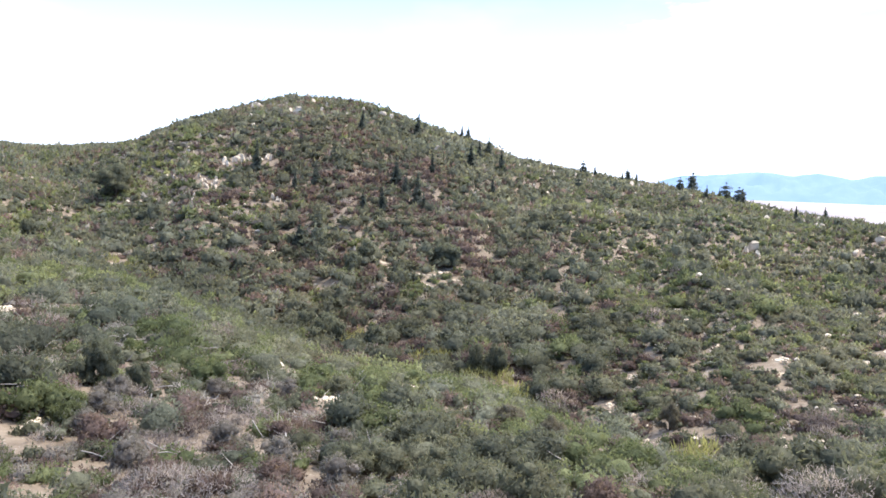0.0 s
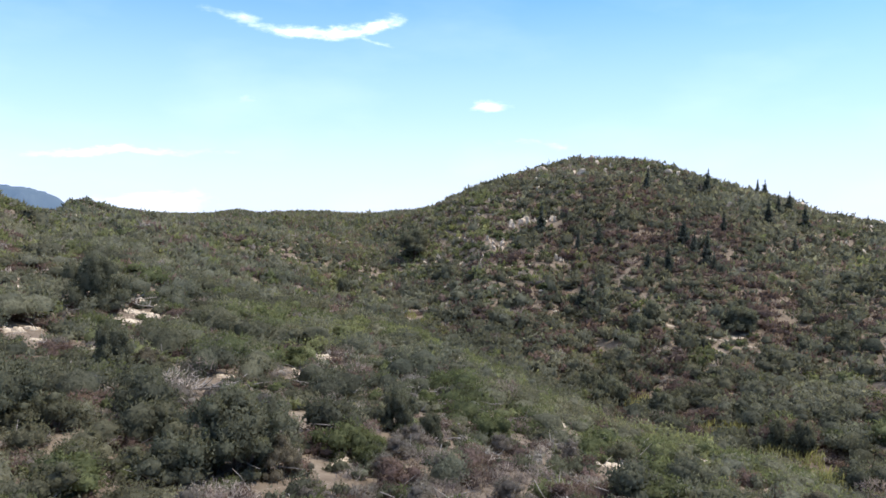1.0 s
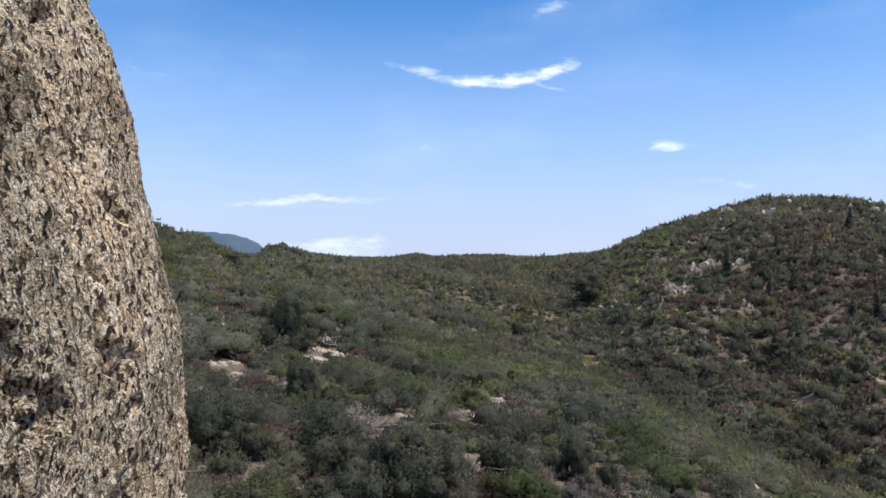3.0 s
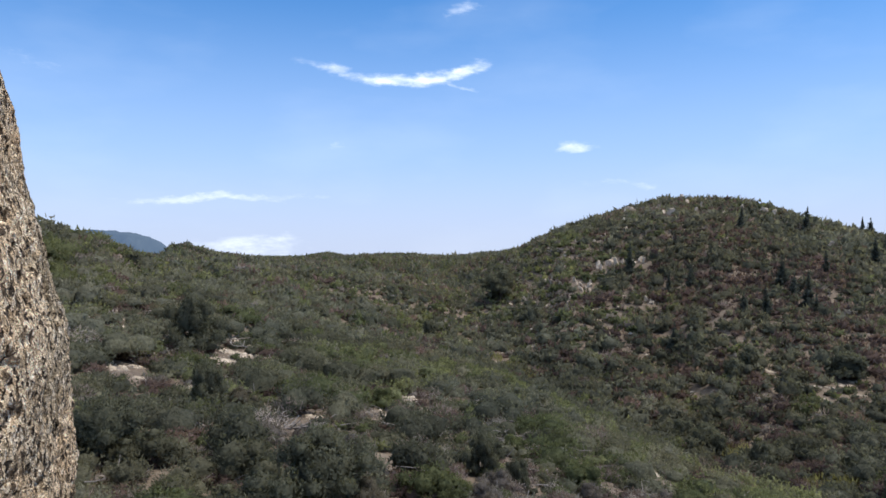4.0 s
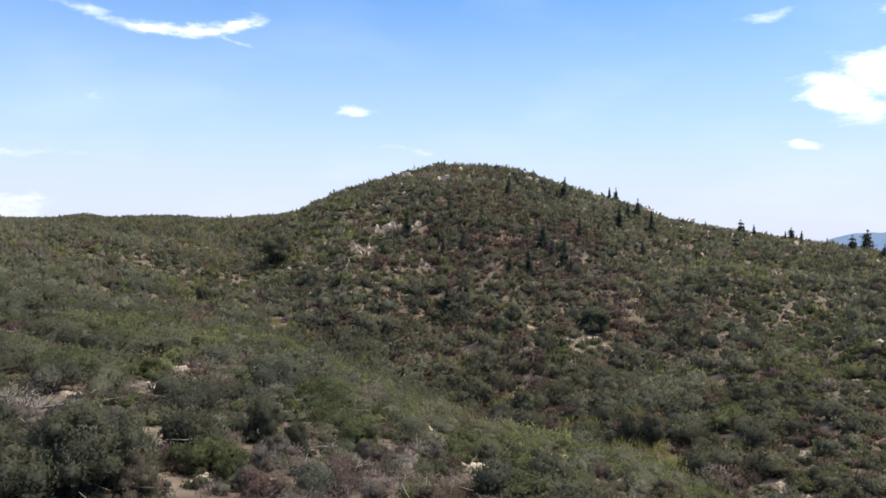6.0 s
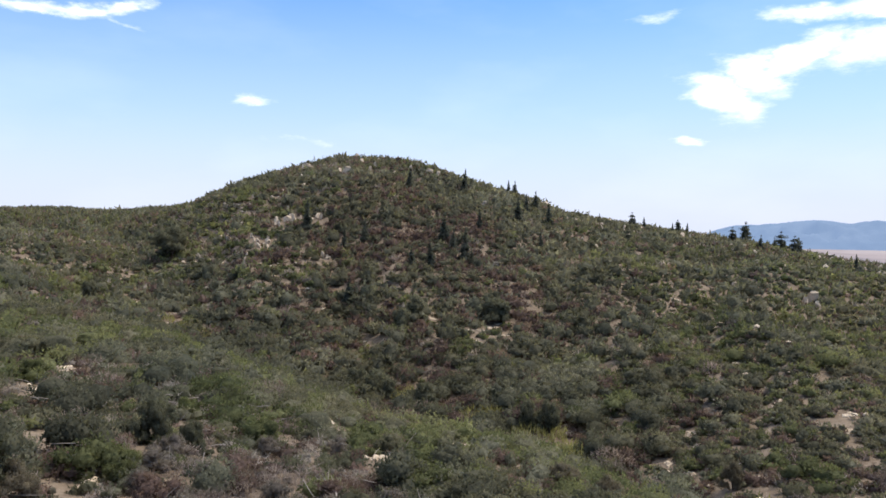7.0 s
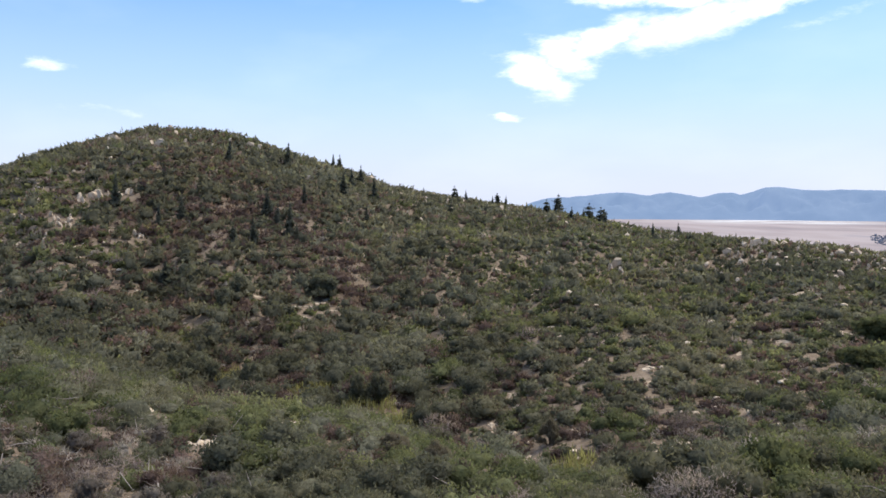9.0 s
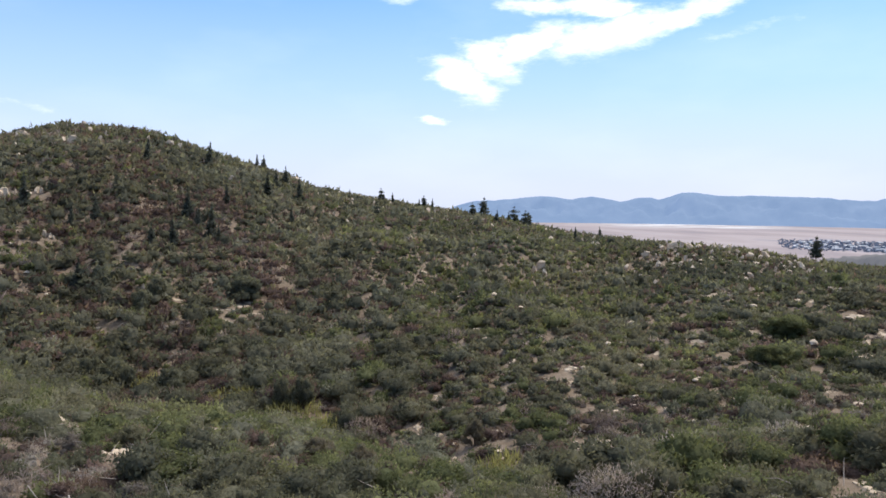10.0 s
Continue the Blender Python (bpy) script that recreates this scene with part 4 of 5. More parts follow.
def scatter():
    """Where the brush grows: x, y and the room that each plant has."""
    xs, ys, gaps = [], [], []
    r = 12.0
    while r < 400:
        gap = min(1.6, max(1.3, 1.3 + 0.003 * (r - 40)))
        n = int(radians(131) * r / gap)
        xs.append(-54 + 131 * (np.arange(n) + rng.uniform(-0.9, 0.9, n)) / n)
        ys.append(r + rng.uniform(-0.9, 0.9, n) * gap)
        gaps.append(np.full(n, gap))
        r += gap * 0.92
    a, rr, g = map(np.concatenate, (xs, ys, gaps))
    x, y = -rr * np.sin(np.radians(a)), rr * np.cos(np.radians(a))
    open_here = np.max([bareness(x * (1 + np.where(rr < 60, 2.2, 1.0) * k / rr), y * (1 + np.where(rr < 60, 2.2, 1.0) * k / rr), 0.45) for k in (0.0, 0.5, 1.0)], axis=0)
    keep = (rr < crest_at(x, y) + 5 + 0.03 * rr) & (open_here < rng.uniform(0.2, 0.55, len(x)))
    for px, py, n in GRASS:
        keep &= np.hypot(x - px, y - py) > 1.5
    for px, py, w, h in ROCKS:
        d = math.hypot(px, py)
        ahead, aside = ((x - px) * px + (y - py) * py) / d, ((x - px) * py - (y - py) * px) / d
        keep &= ~((np.abs(aside) < 0.55 * w + 0.5) & (ahead < 0.5 * w + 0.3) & (ahead > -0.5 * w - 1.4))
    return x[keep], y[keep], g[keep]


bx, by, bg = scatter()
br = np.hypot(bx, by)
baz = np.degrees(np.arctan2(-bx, by))
# how much of each kind of plant grows where
spur_r = np.interp(baz, AZ, smooth(SPUR, AZ)[0])
on_spur = np.exp(-((br - spur_r) / (0.27 * spur_r)) ** 2) * (br < spur_r + 5) * (baz > -24) * np.clip((35 - baz) / 8, 0, 1)
near_left = np.clip((52 - br) / 15, 0, 1) * np.clip((baz - 4) / 10, 0, 1) * np.clip((45 - baz) / 9, 0, 1)
far_left = np.clip((baz - 38) / 6, 0, 1) * np.clip((150 - br) / 30, 0, 1)
hill_face = np.exp(-((baz - 4) / 9) ** 2 - ((br - 185) / 60) ** 2)
flank = np.exp(-((baz - 20) / 5.5) ** 2) * np.clip((br - 120) / 40, 0, 1)
near_right = np.clip((95 - br) / 30, 0, 1) * np.clip((2 - baz) / 12, 0, 1)
n0 = np.zeros(len(bx))
far_off = np.clip((br - 90) / 40, 0, 1)
lower_face = np.clip((br - spur_r - 8) / 10, 0, 1) * np.clip((205 - br) / 40, 0, 1) * np.clip((baz + 6) / 6, 0, 1) * np.clip((24 - baz) / 6, 0, 1)
left_green = np.clip((baz - 20) / 8, 0, 1) * np.clip((br - 46) / 15, 0, 1)
beyond_left = np.clip((br - spur_r - 3) / 4, 0, 1) * np.clip((spur_r + 85 - br) / 45, 0, 1) * np.clip((baz - 14) / 6, 0, 1) * np.clip((52 - baz) / 6, 0, 1)
knoll = np.clip((-28 - baz) / 3, 0, 1) * np.clip((br - 98) / 8, 0, 1) * np.clip((165 - br) / 10, 0, 1)
gully_side = np.clip((br - spur_r - 6) / 8, 0, 1) * np.clip((spur_r + 75 - br) / 30, 0, 1) * (baz > -16) * (baz < 26)
right_green = np.clip((-6 - baz) / 8, 0, 1) * np.clip((br - 60) / 20, 0, 1) * np.clip((215 - br) / 30, 0, 1)
share = np.stack([
    0.95 + 0.7 * on_spur - 0.4 * near_left + n0,
    0.24 + 2.4 * on_spur + 0.6 * flank + 0.55 * left_green + 0.8 * far_left + 0.7 * near_right + 0.1 * near_left - 0.12 * hill_face + 0.8 * right_green * (1 - knoll) - 0.1 * gully_side,
    0.62 + 0.1 * far_left - 0.40 * on_spur + 0.3 * left_green + 0.5 * beyond_left - 0.4 * near_left + 0.6 * gully_side + 0.9 * knoll + 0.1 * near_right + 0.3 * hill_face,
    0.22 - 0.16 * on_spur + 0.95 * near_left + 0.20 * flank + 0.05 * near_right + 0.35 * left_green + 0.2 * far_left - 0.12 * right_green,
    0.24 - 0.15 * on_spur + 0.5 * near_left + 0.45 * near_right - 0.16 * far_off,
    0.36 + 0.1 * far_left + 0.3 * left_green - 0.25 * on_spur + 0.55 * near_left + 0.8 * hill_face + 0.45 * lower_face + 0.6 * near_right + 0.2 * gully_side + 0.4 * knoll])
patchy = np.stack([fractal(bx + 311 * k, by - 173 * k, 15, 3) for k in range(6)])
score = np.log(np.maximum(share, 0.02)) + np.array([2.0, 2.8, 2.4, 2.2, 2.0, 1.5])[:, None] * patchy - 0.75 * np.log(-np.log(rng.uniform(1e-6, 1 - 1e-6, share.shape)))
kind = score.argmax(0)
# worn, littered openings with bleached twigs instead of leaves
worn = (fractal(bx + 50, by + 90, 6.5, 3) > 0.55 - 0.40 * near_left - 0.25 * near_right - 0.25 * np.clip((baz - 24) / 8, 0, 1) * np.clip((95 - br) / 20, 0, 1) + 0.15 * far_off) & (rng.uniform(0, 1, len(bx)) < 0.75)
kind = np.where(worn, rng.choice([4, 2, 5, 3, 0, 0], len(bx)), kind)
b_size = np.clip(rng.lognormal(-0.12, 0.46, len(bx)), 0.38, 2.5)
b_tone = 0.42 + rng.normal(0, 0.17, len(bx)) * np.where(br < 80, 1.35, 1.0) + 0.5 * fractal(bx - 77, by + 31, 13, 3)
b_size = np.where(on_spur > 0.5, np.minimum(b_size, 1.15), b_size)
b_size = np.where(worn, np.minimum(b_size, 0.8), b_size)

hidden_by = np.max([bareness(bx * (1 + k / br), by * (1 + k / br), 0.4) for k in (1.5, 3.0, 4.5, 6.0)], axis=0)
b_size = np.where(hidden_by > 0.4, np.minimum(b_size, 0.42), b_size)
b_size = np.where((kind == 2) & (br > 60), 1.25 * b_size, b_size)
# zone tones; for beyond_left, gully_side, hill_face they paint slope shade into the leaves
b_tone += 0.08 * on_spur - 0.12 * beyond_left + 0.08 * near_left - 0.16 * lower_face + 0.08 * left_green + 0.06 * far_left - 0.22 * gully_side - 0.32 * knoll - 0.05 * right_green - 0.02 * near_right - 0.16 * hill_face
b_size *= (1 + 0.3 * gully_side) * (1 - 0.05 * near_left)
saddle = np.clip((br - 170) / 60, 0, 1) * np.clip((baz - 19) / 4, 0, 1)
b_size *= 1 - 0.42 * saddle - 0.25 * np.clip((br - 100) / 40, 0, 1) * np.clip((-5 - baz) / 6, 0, 1)
# small dense growth on the slopes below and on the knoll
to_right = np.clip((-7 - baz) / 6, 0, 1) * np.clip((br - 34) / 12, 0, 1) * np.clip((230 - br) / 40, 0, 1)
b_size *= 1 - 0.25 * to_right - 0.2 * knoll
# uneven tufts along the skyline
b_size = np.where(br > crest_at(bx, by) - 9, b_size * rng.uniform(0.4, 0.85, len(bx)), b_size)
# only low growth beside the track and on its eye side, so it shows
beside = np.min([np.hypot(bx - px, by - py) for px, py in TRACK], axis=0)
before = np.min([np.hypot(bx * (1 + 5 / br) - px, by * (1 + 5 / br) - py) for px, py in TRACK], axis=0)
b_size = np.where((beside < 1.6) | (before < 3.6), 0.42 * b_size, b_size)
# low plants before the boulders of the knoll and the ridge
front = np.zeros(len(bx), bool)
for px, py, w, h in ROCKS:
    d = math.hypot(px, py)
    if d < 140 and (px, py, w, h) not in KNOLL_ROCKS:
        continue
    ahead, aside = ((bx - px) * px + (by - py) * py) / d, ((bx - px) * py - (by - py) * px) / d
    here = (np.abs(aside) < 0.5 * w + 0.4) & (ahead < 0) & (ahead > -5.0)
    front |= here
    b_size = np.where(here, np.minimum(b_size, 0.32 if d < 170 else 0.5), b_size)
# low growth fills the littered openings close by
low = np.nonzero((worn & (br < 62)) | (hidden_by > 0.4) | front)[0]
low = np.concatenate([low, low, np.nonzero(saddle > 0.5)[0], np.nonzero(br < 31)[0], np.nonzero(to_right + knoll > 0.6)[0], np.nonzero((to_right > 0.3) & (br < 112))[0]])
bx, by = np.append(bx, bx[low] + rng.normal(0, 0.55, len(low))), np.append(by, by[low] + rng.normal(0, 0.55, len(low)))
br, bg, far_off, b_tone = np.hypot(bx, by), np.append(bg, bg[low]), np.append(far_off, far_off[low]), np.append(b_tone, b_tone[low] + rng.normal(0, 0.1, len(low)))
b_size = np.append(b_size, rng.uniform(0.35, 0.72, len(low)) * np.where(front[low], 0.6, 1.0))
kind = np.append(kind, np.where(br[len(kind):] < 62, rng.choice([4, 5, 3, 0, 1, 3, 2], len(low)), rng.choice([0, 5, 0, 2, 1, 2, 1, 3], len(low))))
keep_low = bareness(bx, by) < np.where(br < 90, 0.8, 0.5)
bx, by, br, bg, far_off, b_tone, b_size, kind = (a[keep_low] for a in (bx, by, br, bg, far_off, b_tone, b_size, kind))
# the larger shrubs close by are plants of their own
single = (br < 50) & (b_size > 1.2) & (kind != 4)
order = np.argsort(br + 1e6 * ~single)[:min(145, int(single.sum()))]
single[:] = False
single[order] = True
b_size = np.where(((kind == 3) | (kind == 5)) & (br < 80), np.minimum(b_size, 1.05), b_size)
LEAF = np.where(br < 100, np.maximum(0.078, 0.0035 * br), 0.0048 * br)
KINDS = (
    ("chamise_brush", M_CHAMISE, "dense dark olive chamise brush covering the slopes", 1.0, 0.6, 0.42),
    ("green_brush", M_BRIGHT, "fresh green low shrubs growing among the chaparral", 0.95, 0.75, 0.45),
    ("oak_brush", M_OAK, "dull grey-green scrub oak thicket on the slopes", 1.1, 0.85, 0.38),
    ("sage_brush", M_SAGE, "pale grey sage brush on dry ground", 0.75, 0.5, 0.5),
    ("dead_brush", M_TWIG, "bleached grey dead twigs of burnt shrubs", 0.8, 0.2, 1.2),
    ("russet_brush", M_RUSSET, "reddish brown buckwheat and drying shrubs", 0.75, 0.7, 0.5))
for k, (name, mat, label, tall, slim, fill) in enumerate(KINDS):
    clouds = []
    for close in (True, False):
        s = (kind == k) & ~single & ((br < 100) == close)
        rad = bg[s] * (0.74 if close else 0.80) * b_size[s] * (1.0 if k not in (3, 4) else 0.8)
        rad = np.minimum(rad, 2.3)
        high = (0.16 + 0.82 * rad) * tall * rng.uniform(0.75, 1.35, s.sum())
        clouds.append(brush_cloud(bx[s], by[s], rad, high, LEAF[s] * (1.5 if k == 4 else 1.0), b_tone[s], rng, slim, 4 if close else 2, 1.25 * fill if close else 1.1 * fill, 0.0 if k == 4 else 0.60 if k in (3, 5) else 0.66 if close else 0.74, 0.2, 0.45, 0.78, 4 if close else 1))
    (v1, f1, t1, n1), (v2, f2, t2, n2) = clouds
    brush_object(name, (np.concatenate([v1, v2]), np.concatenate([f1, f2 + len(v1)]), np.concatenate([t1, t2]), np.concatenate([n1, n2])), mat, label, "brush")

# ---------------------------------------------------------------- things
def part(name, ob, parent, label=""):
    """Hang a mesh object under its thing."""
    ob.name, ob.parent = name, parent
    return tagged(ob, label) if label else ob


def tube(path, radii, sides=5):
    """Corners and faces of a tapered, bent limb."""
    vs, fs = [], []
    path = [Vector(p) for p in path]
    for i, (p, r) in enumerate(zip(path, radii)):
        ahead = (path[min(i + 1, len(path) - 1)] - path[max(i - 1, 0)]).normalized()
        side = ahead.orthogonal().normalized()
        up = ahead.cross(side)
        for k in range(sides):
            a = 2 * math.pi * k / sides
            vs.append(p + (side * math.cos(a) + up * math.sin(a)) * r)
    for i in range(len(path) - 1):
        for k in range(sides):
            a, b = i * sides + k, i * sides + (k + 1) % sides
            fs.append((a, b, b + sides, a + sides))
    return vs, fs


def tubes_object(name, limbs, material):
    vs, fs = [], []
    for path, radii in limbs:
        v, f = tube(path, radii)
        fs += [tuple(i + len(vs) for i in q) for q in f]
        vs += v
    return mesh_object(name, [tuple(v) for v in vs], fs, material)


def foliage_object(name, v, d, material, tone=0.4, blend=0.6):
    ob = mesh_object(name, v, np.arange(len(v)).reshape(-1, 3), material)
    mark(ob, "tone", np.full(len(v) // 3, tone), "FACE")
    soft_normals(ob, v, d, blend)
    return ob


def park(ob):
    """A pattern plant is moved to its first place when it is used."""
    ob["used"] = 0
    return ob


def plant_at(pattern, x, y, size, tall=1.0, turn=0.0, sink=0.05, lean=0.0):
    m = pose(x, y, float(ground_at(x, y)) - sink, lean, 0, turn) @ Matrix.Diagonal((size, size, size * tall, 1))
    if pattern["used"] == 0:
        pattern["used"] = 1
        pattern.matrix_basis = m
        return pattern
    twin = copy_thing(pattern, m @ Matrix.Diagonal((*(1 / s for s in pattern.scale), 1)))
    return twin


def make_shrub(name, label, category, group, material, seed, leaves, leaf, lumps, slim=0.75):
    """A shrub about 2 wide and 1.6 high: forked stems and a crown of lumps of small leaves."""
    rand = np.random.RandomState(seed)
    base = new(name)
    cx, cy = rand.normal(0, 0.36, lumps), rand.normal(0, 0.36, lumps)
    cz, cs = rand.uniform(0.35, 1.2, lumps), rand.uniform(0.55, 1.0, lumps) * (1.5 / lumps ** 0.5)
    cs[0], cx[0], cy[0], cz[0] = 0.55, 0, 0, 0.6
    cz -= 0.55 * np.hypot(cx, cy)
    pick = rand.choice(lumps, leaves, p=cs ** 2 / (cs ** 2).sum())
    d = dome_points(leaves, rand)
    rough = 1 + 0.25 * np.sin(d[:, 0] * 7 + pick) * np.sin(d[:, 1] * 6 + 2 * pick)
    s = cs[pick] * rand.uniform(0.78, 1.12, leaves) * rough
    c = np.stack([cx[pick] + d[:, 0] * s, cy[pick] + d[:, 1] * s, np.maximum(0.04, cz[pick] + d[:, 2] * s * 0.9)], -1)
    v = leaf_triangles(c, d, leaf * rand.uniform(0.6, 1.4, leaves), slim, rand)
    vn = leaf_normals(v, d, 0.78, 0.2)
    # a dense heart inside every lump
    q = DOME[None] * rand.uniform(0.6, 0.86, (lumps, 11, 1)) * cs[:, None, None]
    q = q + np.stack([cx, cy, np.maximum(cz, 0.2)], -1)[:, None]
    f = np.concatenate([np.arange(len(v)).reshape(-1, 3), (DOME_FACES[None] + (len(v) + 11 * np.arange(lumps))[:, None, None]).reshape(-1, 3)])
    vn = np.concatenate([vn, np.tile(DOME / np.linalg.norm(DOME, axis=1)[:, None], (lumps, 1))])
    leafage = mesh_object("foliage", np.concatenate([v, q.reshape(-1, 3)]), f, material)
    mark(leafage, "tone", np.full(len(f), 0.25), "FACE")
    leafage.data.normals_split_custom_set_from_vertices(vn.astype(np.float32))
    part("foliage", leafage, base)
    for i in range(5):
        tip = Vector((cx[i], cy[i], cz[i] + cs[i] * 0.5))
        mid = tip * 0.5 + Vector((rand.normal(0, 0.06), rand.normal(0, 0.06), 0.08))
        part("stem", tubes_object("stem", [([(0.03 * i - 0.06, 0, -0.15), mid, tip], [0.045, 0.03, 0.008])], M_BARK), base)
    return park(tagged(base, label, category, group))


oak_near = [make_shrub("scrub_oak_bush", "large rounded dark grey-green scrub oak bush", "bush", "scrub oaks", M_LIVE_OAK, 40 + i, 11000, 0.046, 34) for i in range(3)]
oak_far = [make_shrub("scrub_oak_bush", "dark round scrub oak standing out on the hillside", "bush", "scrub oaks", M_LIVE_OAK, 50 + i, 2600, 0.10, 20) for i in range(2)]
grey_near = [make_shrub("grey_bush", "dusty grey-green bush with fine leaves", "bush", "grey bushes", M_GREY, 60 + i, 6500, 0.06, 28, 0.5) for i in range(2)]
green_near = [make_shrub("green_bush", "bright yellow-green leafy bush among dull brush", "bush", "green bushes", M_BRIGHT, 70 + i, 8500, 0.053, 20) for i in range(2)]
pale_near = [make_shrub("pale_bush", "pale yellow-grey flowering bush on dry ground", "bush", "pale bushes", M_PALE, 75 + i, 2400, 0.085, 16, 0.5) for i in range(2)]
for i, (x, y, w, h) in enumerate(PALES):
    plant_at(pale_near[i % 2], x, y, w * 0.44, min(1.3, max(0.6, 1.2 * h / w)), 47 * i)
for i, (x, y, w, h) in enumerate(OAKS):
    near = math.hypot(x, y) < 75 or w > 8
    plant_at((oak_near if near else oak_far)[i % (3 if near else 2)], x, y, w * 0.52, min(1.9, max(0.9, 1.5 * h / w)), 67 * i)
for i, (x, y, w, h) in enumerate(GREYS):
    plant_at(grey_near[i % 2], x, y, w * 0.46, min(1.7, max(0.9, 1.4 * h / w)), 41 * i)
for i, (x, y, w, h) in enumerate(GREENS):
    plant_at(green_near[i % 2], x, y, w * (0.42 if math.hypot(x, y) < 60 else 0.52), min(1.4, max(0.7, 1.3 * h / w)), 53 * i)

singles = []
for k, (mat, nm, lb) in enumerate(((M_CHAMISE, "chamise_shrub", "dark olive chamise shrub with fine needle leaves"), (M_BRIGHT, "manzanita_shrub", "fresh green leathery-leaved manzanita shrub"), (M_OAK, "oak_shrub", "low grey-green scrub oak shrub"),
                                   (M_SAGE, "sage_shrub", "pale grey-green sage shrub, half dry"), (M_TWIG, "dead_shrub", "dead shrub"), (M_RUSSET, "buckwheat_shrub", "rust-brown drying buckwheat shrub"))):
    singles.append([make_shrub(nm, lb, "shrub", nm.replace("_", " ") + "s", mat, 80 + 5 * k + i, 1350, 0.09, 11, 0.6 if k in (0, 3) else 0.8) for i in range(2)] if k != 4 else [])
for j, i in enumerate(np.nonzero(single)[0]):
    plant_at(singles[kind[i]][j % 2], float(bx[i]), float(by[i]), float(bg[i] * 0.62 * b_size[i]) * 0.95, float(rng.uniform(0.75, 1.1)), float(rng.uniform(0, 360)))


for pattern in [p for row in singles for p in row] + oak_near + oak_far + grey_near + green_near + pale_near:
    if pattern["used"] == 0:
        for o in (*pattern.children, pattern):
            bpy.data.objects.remove(o)


# ------------------------------------------------ firs
def make_fir(seed, label, spread, gappy, pine=False):
    """A young conifer 5 m high: tapered trunk, whorls of drooping boughs clad in needle tufts."""
    rand = np.random.RandomState(seed)
    base = new("fir_tree")
    lean = rand.normal(0, 0.05, 2)
    at = lambda z: np.array([lean[0] * z + 0.03 * math.sin(z * 1.7 + seed), lean[1] * z, z])
    part("trunk", tubes_object("trunk", [([at(z) for z in (-0.3, 0.8, 2.0, 3.2, 4.3, 5.0)], [0.11, 0.09, 0.07, 0.05, 0.028, 0.008])], M_BARK), base)
    cs, ds = [], []
    for z in np.arange(1.3 if pine else 0.45, 4.95, 0.24):
        if rand.uniform() < gappy:
            continue
        reach = spread * (1 - z / 5.1) ** 1.0 * rand.uniform(0.75, 1.2)
        if pine:
            reach = 0.62 * spread * min(1.0, (5.15 - z) / 1.9) ** 0.7 * rand.uniform(0.55, 1.2)
        for k in range(rand.randint(5, 8)):
            a = rand.uniform(0, 2 * np.pi)
            ln = reach * rand.uniform(0.6, 1.15)
            root = at(z)
            tip = root + np.array([math.cos(a) * ln, math.sin(a) * ln, -0.22 * ln + 0.1])
            n = max(7, int(30 * ln))
            f = rand.uniform(0.15, 1.05, n)[:, None]
            c = root + (tip - root) * f + rand.normal(0, 0.07, (n, 3)) * (0.5 + ln)
            cs.append(c)
            out = np.tile([math.cos(a) * 0.6, math.sin(a) * 0.6, 0.55], (n, 1))
            ds.append(out / np.linalg.norm(out, axis=1)[:, None])
    top = at(5.0) + rand.normal(0, 0.04, (14, 3)) * [1, 1, 4]
    cs.append(top)
    ds.append(np.tile([0, 0, 1.0], (14, 1)))
    c, d = np.concatenate(cs), np.concatenate(ds)
    v = leaf_triangles(c, d, (0.42 - 0.05 * c[:, 2]) * rand.uniform(0.6, 1.3, len(c)), 0.7, rand)
    part("crown", foliage_object("crown", v, d, M_FIR, 0.35, 0.5), base)
    return park(tagged(base, label, "fir", "young firs"))


# x, y and height of the trees
HILL_FIRS = [
    (-8.59, 222.88, 4.85),
    (5.11, 241.02, 3.75),
    (7, 236.03, 4.03),
    (6.66, 188.43, 4.68),
    (9.17, 201.24, 4.38),
    (12.47, 215.36, 4.52),
    (15.09, 197.17, 4.91),
    (-2.83, 173.49, 4.04),
    (-10.25, 160.08, 4.36),
    (-22.88, 203.47, 4.46),
    (-5.39, 146.69, 5.13),
    (-7.97, 153.18, 3.57),
    (-11.37, 139.98, 3.82),
    (-3.91, 144.69, 2.81),
    (-15.3, 140.88, 3.09),
    (11.42, 175.25, 3.41),
    (9.89, 162.24, 1.89),
    (-27.66, 160.29, 3.54),
    (-32.08, 159.2, 3.53),
    (-43.44, 172.04, 5.51),
    (-26, 133.6, 3.72),
]
RIDGE_FIRS = [
    (37.37, 209.34, 2.48),
    (35.56, 250.21, 1.57),
    (46.48, 249.91, 2.76),
    (49.83, 246.74, 2.34),
    (57.14, 239.53, 2.1),
    (60.17, 245.76, 2.55),
    (61.27, 239.28, 2.3),
    (68.57, 233.87, 1.32),
    (73.5, 232.14, 2.65),
    (76.37, 229.59, 5.07),
    (79.49, 209.87, 4.18),
    (78.4, 211.85, 2.11),
    (79.52, 201.99, 3.71),
    (82.17, 205.22, 3.43),
    (69.69, 197.95, 2.28),
    (86.4, 207.59, 1.4),
    (80.74, 170, 2.05),
    (95.86, 186.52, 1.96),
    (90.8, 150.47, 0.96),
    (113.01, 125.42, 3.94),
]
firs = [make_fir(3, "slender dark green young fir on the hillside", 1.25, 0.0), make_fir(5, "narrow dark young fir with a pointed top", 1.05, 0.0), make_fir(9, "sparse dark fir with gaps between its boughs", 1.45, 0.08)]
pines = [make_fir(14, "broad dark pine standing against the sky on the ridge", 2.5, 0.22, True), make_fir(21, "dark ridge fir with an uneven open crown", 2.0, 0.2, True)]
for i, (x, y, h) in enumerate(HILL_FIRS):
    plant_at(firs[i % 3], x, y, h / 5.0 * 1.32, 1.0, 77 * i, 0.1)
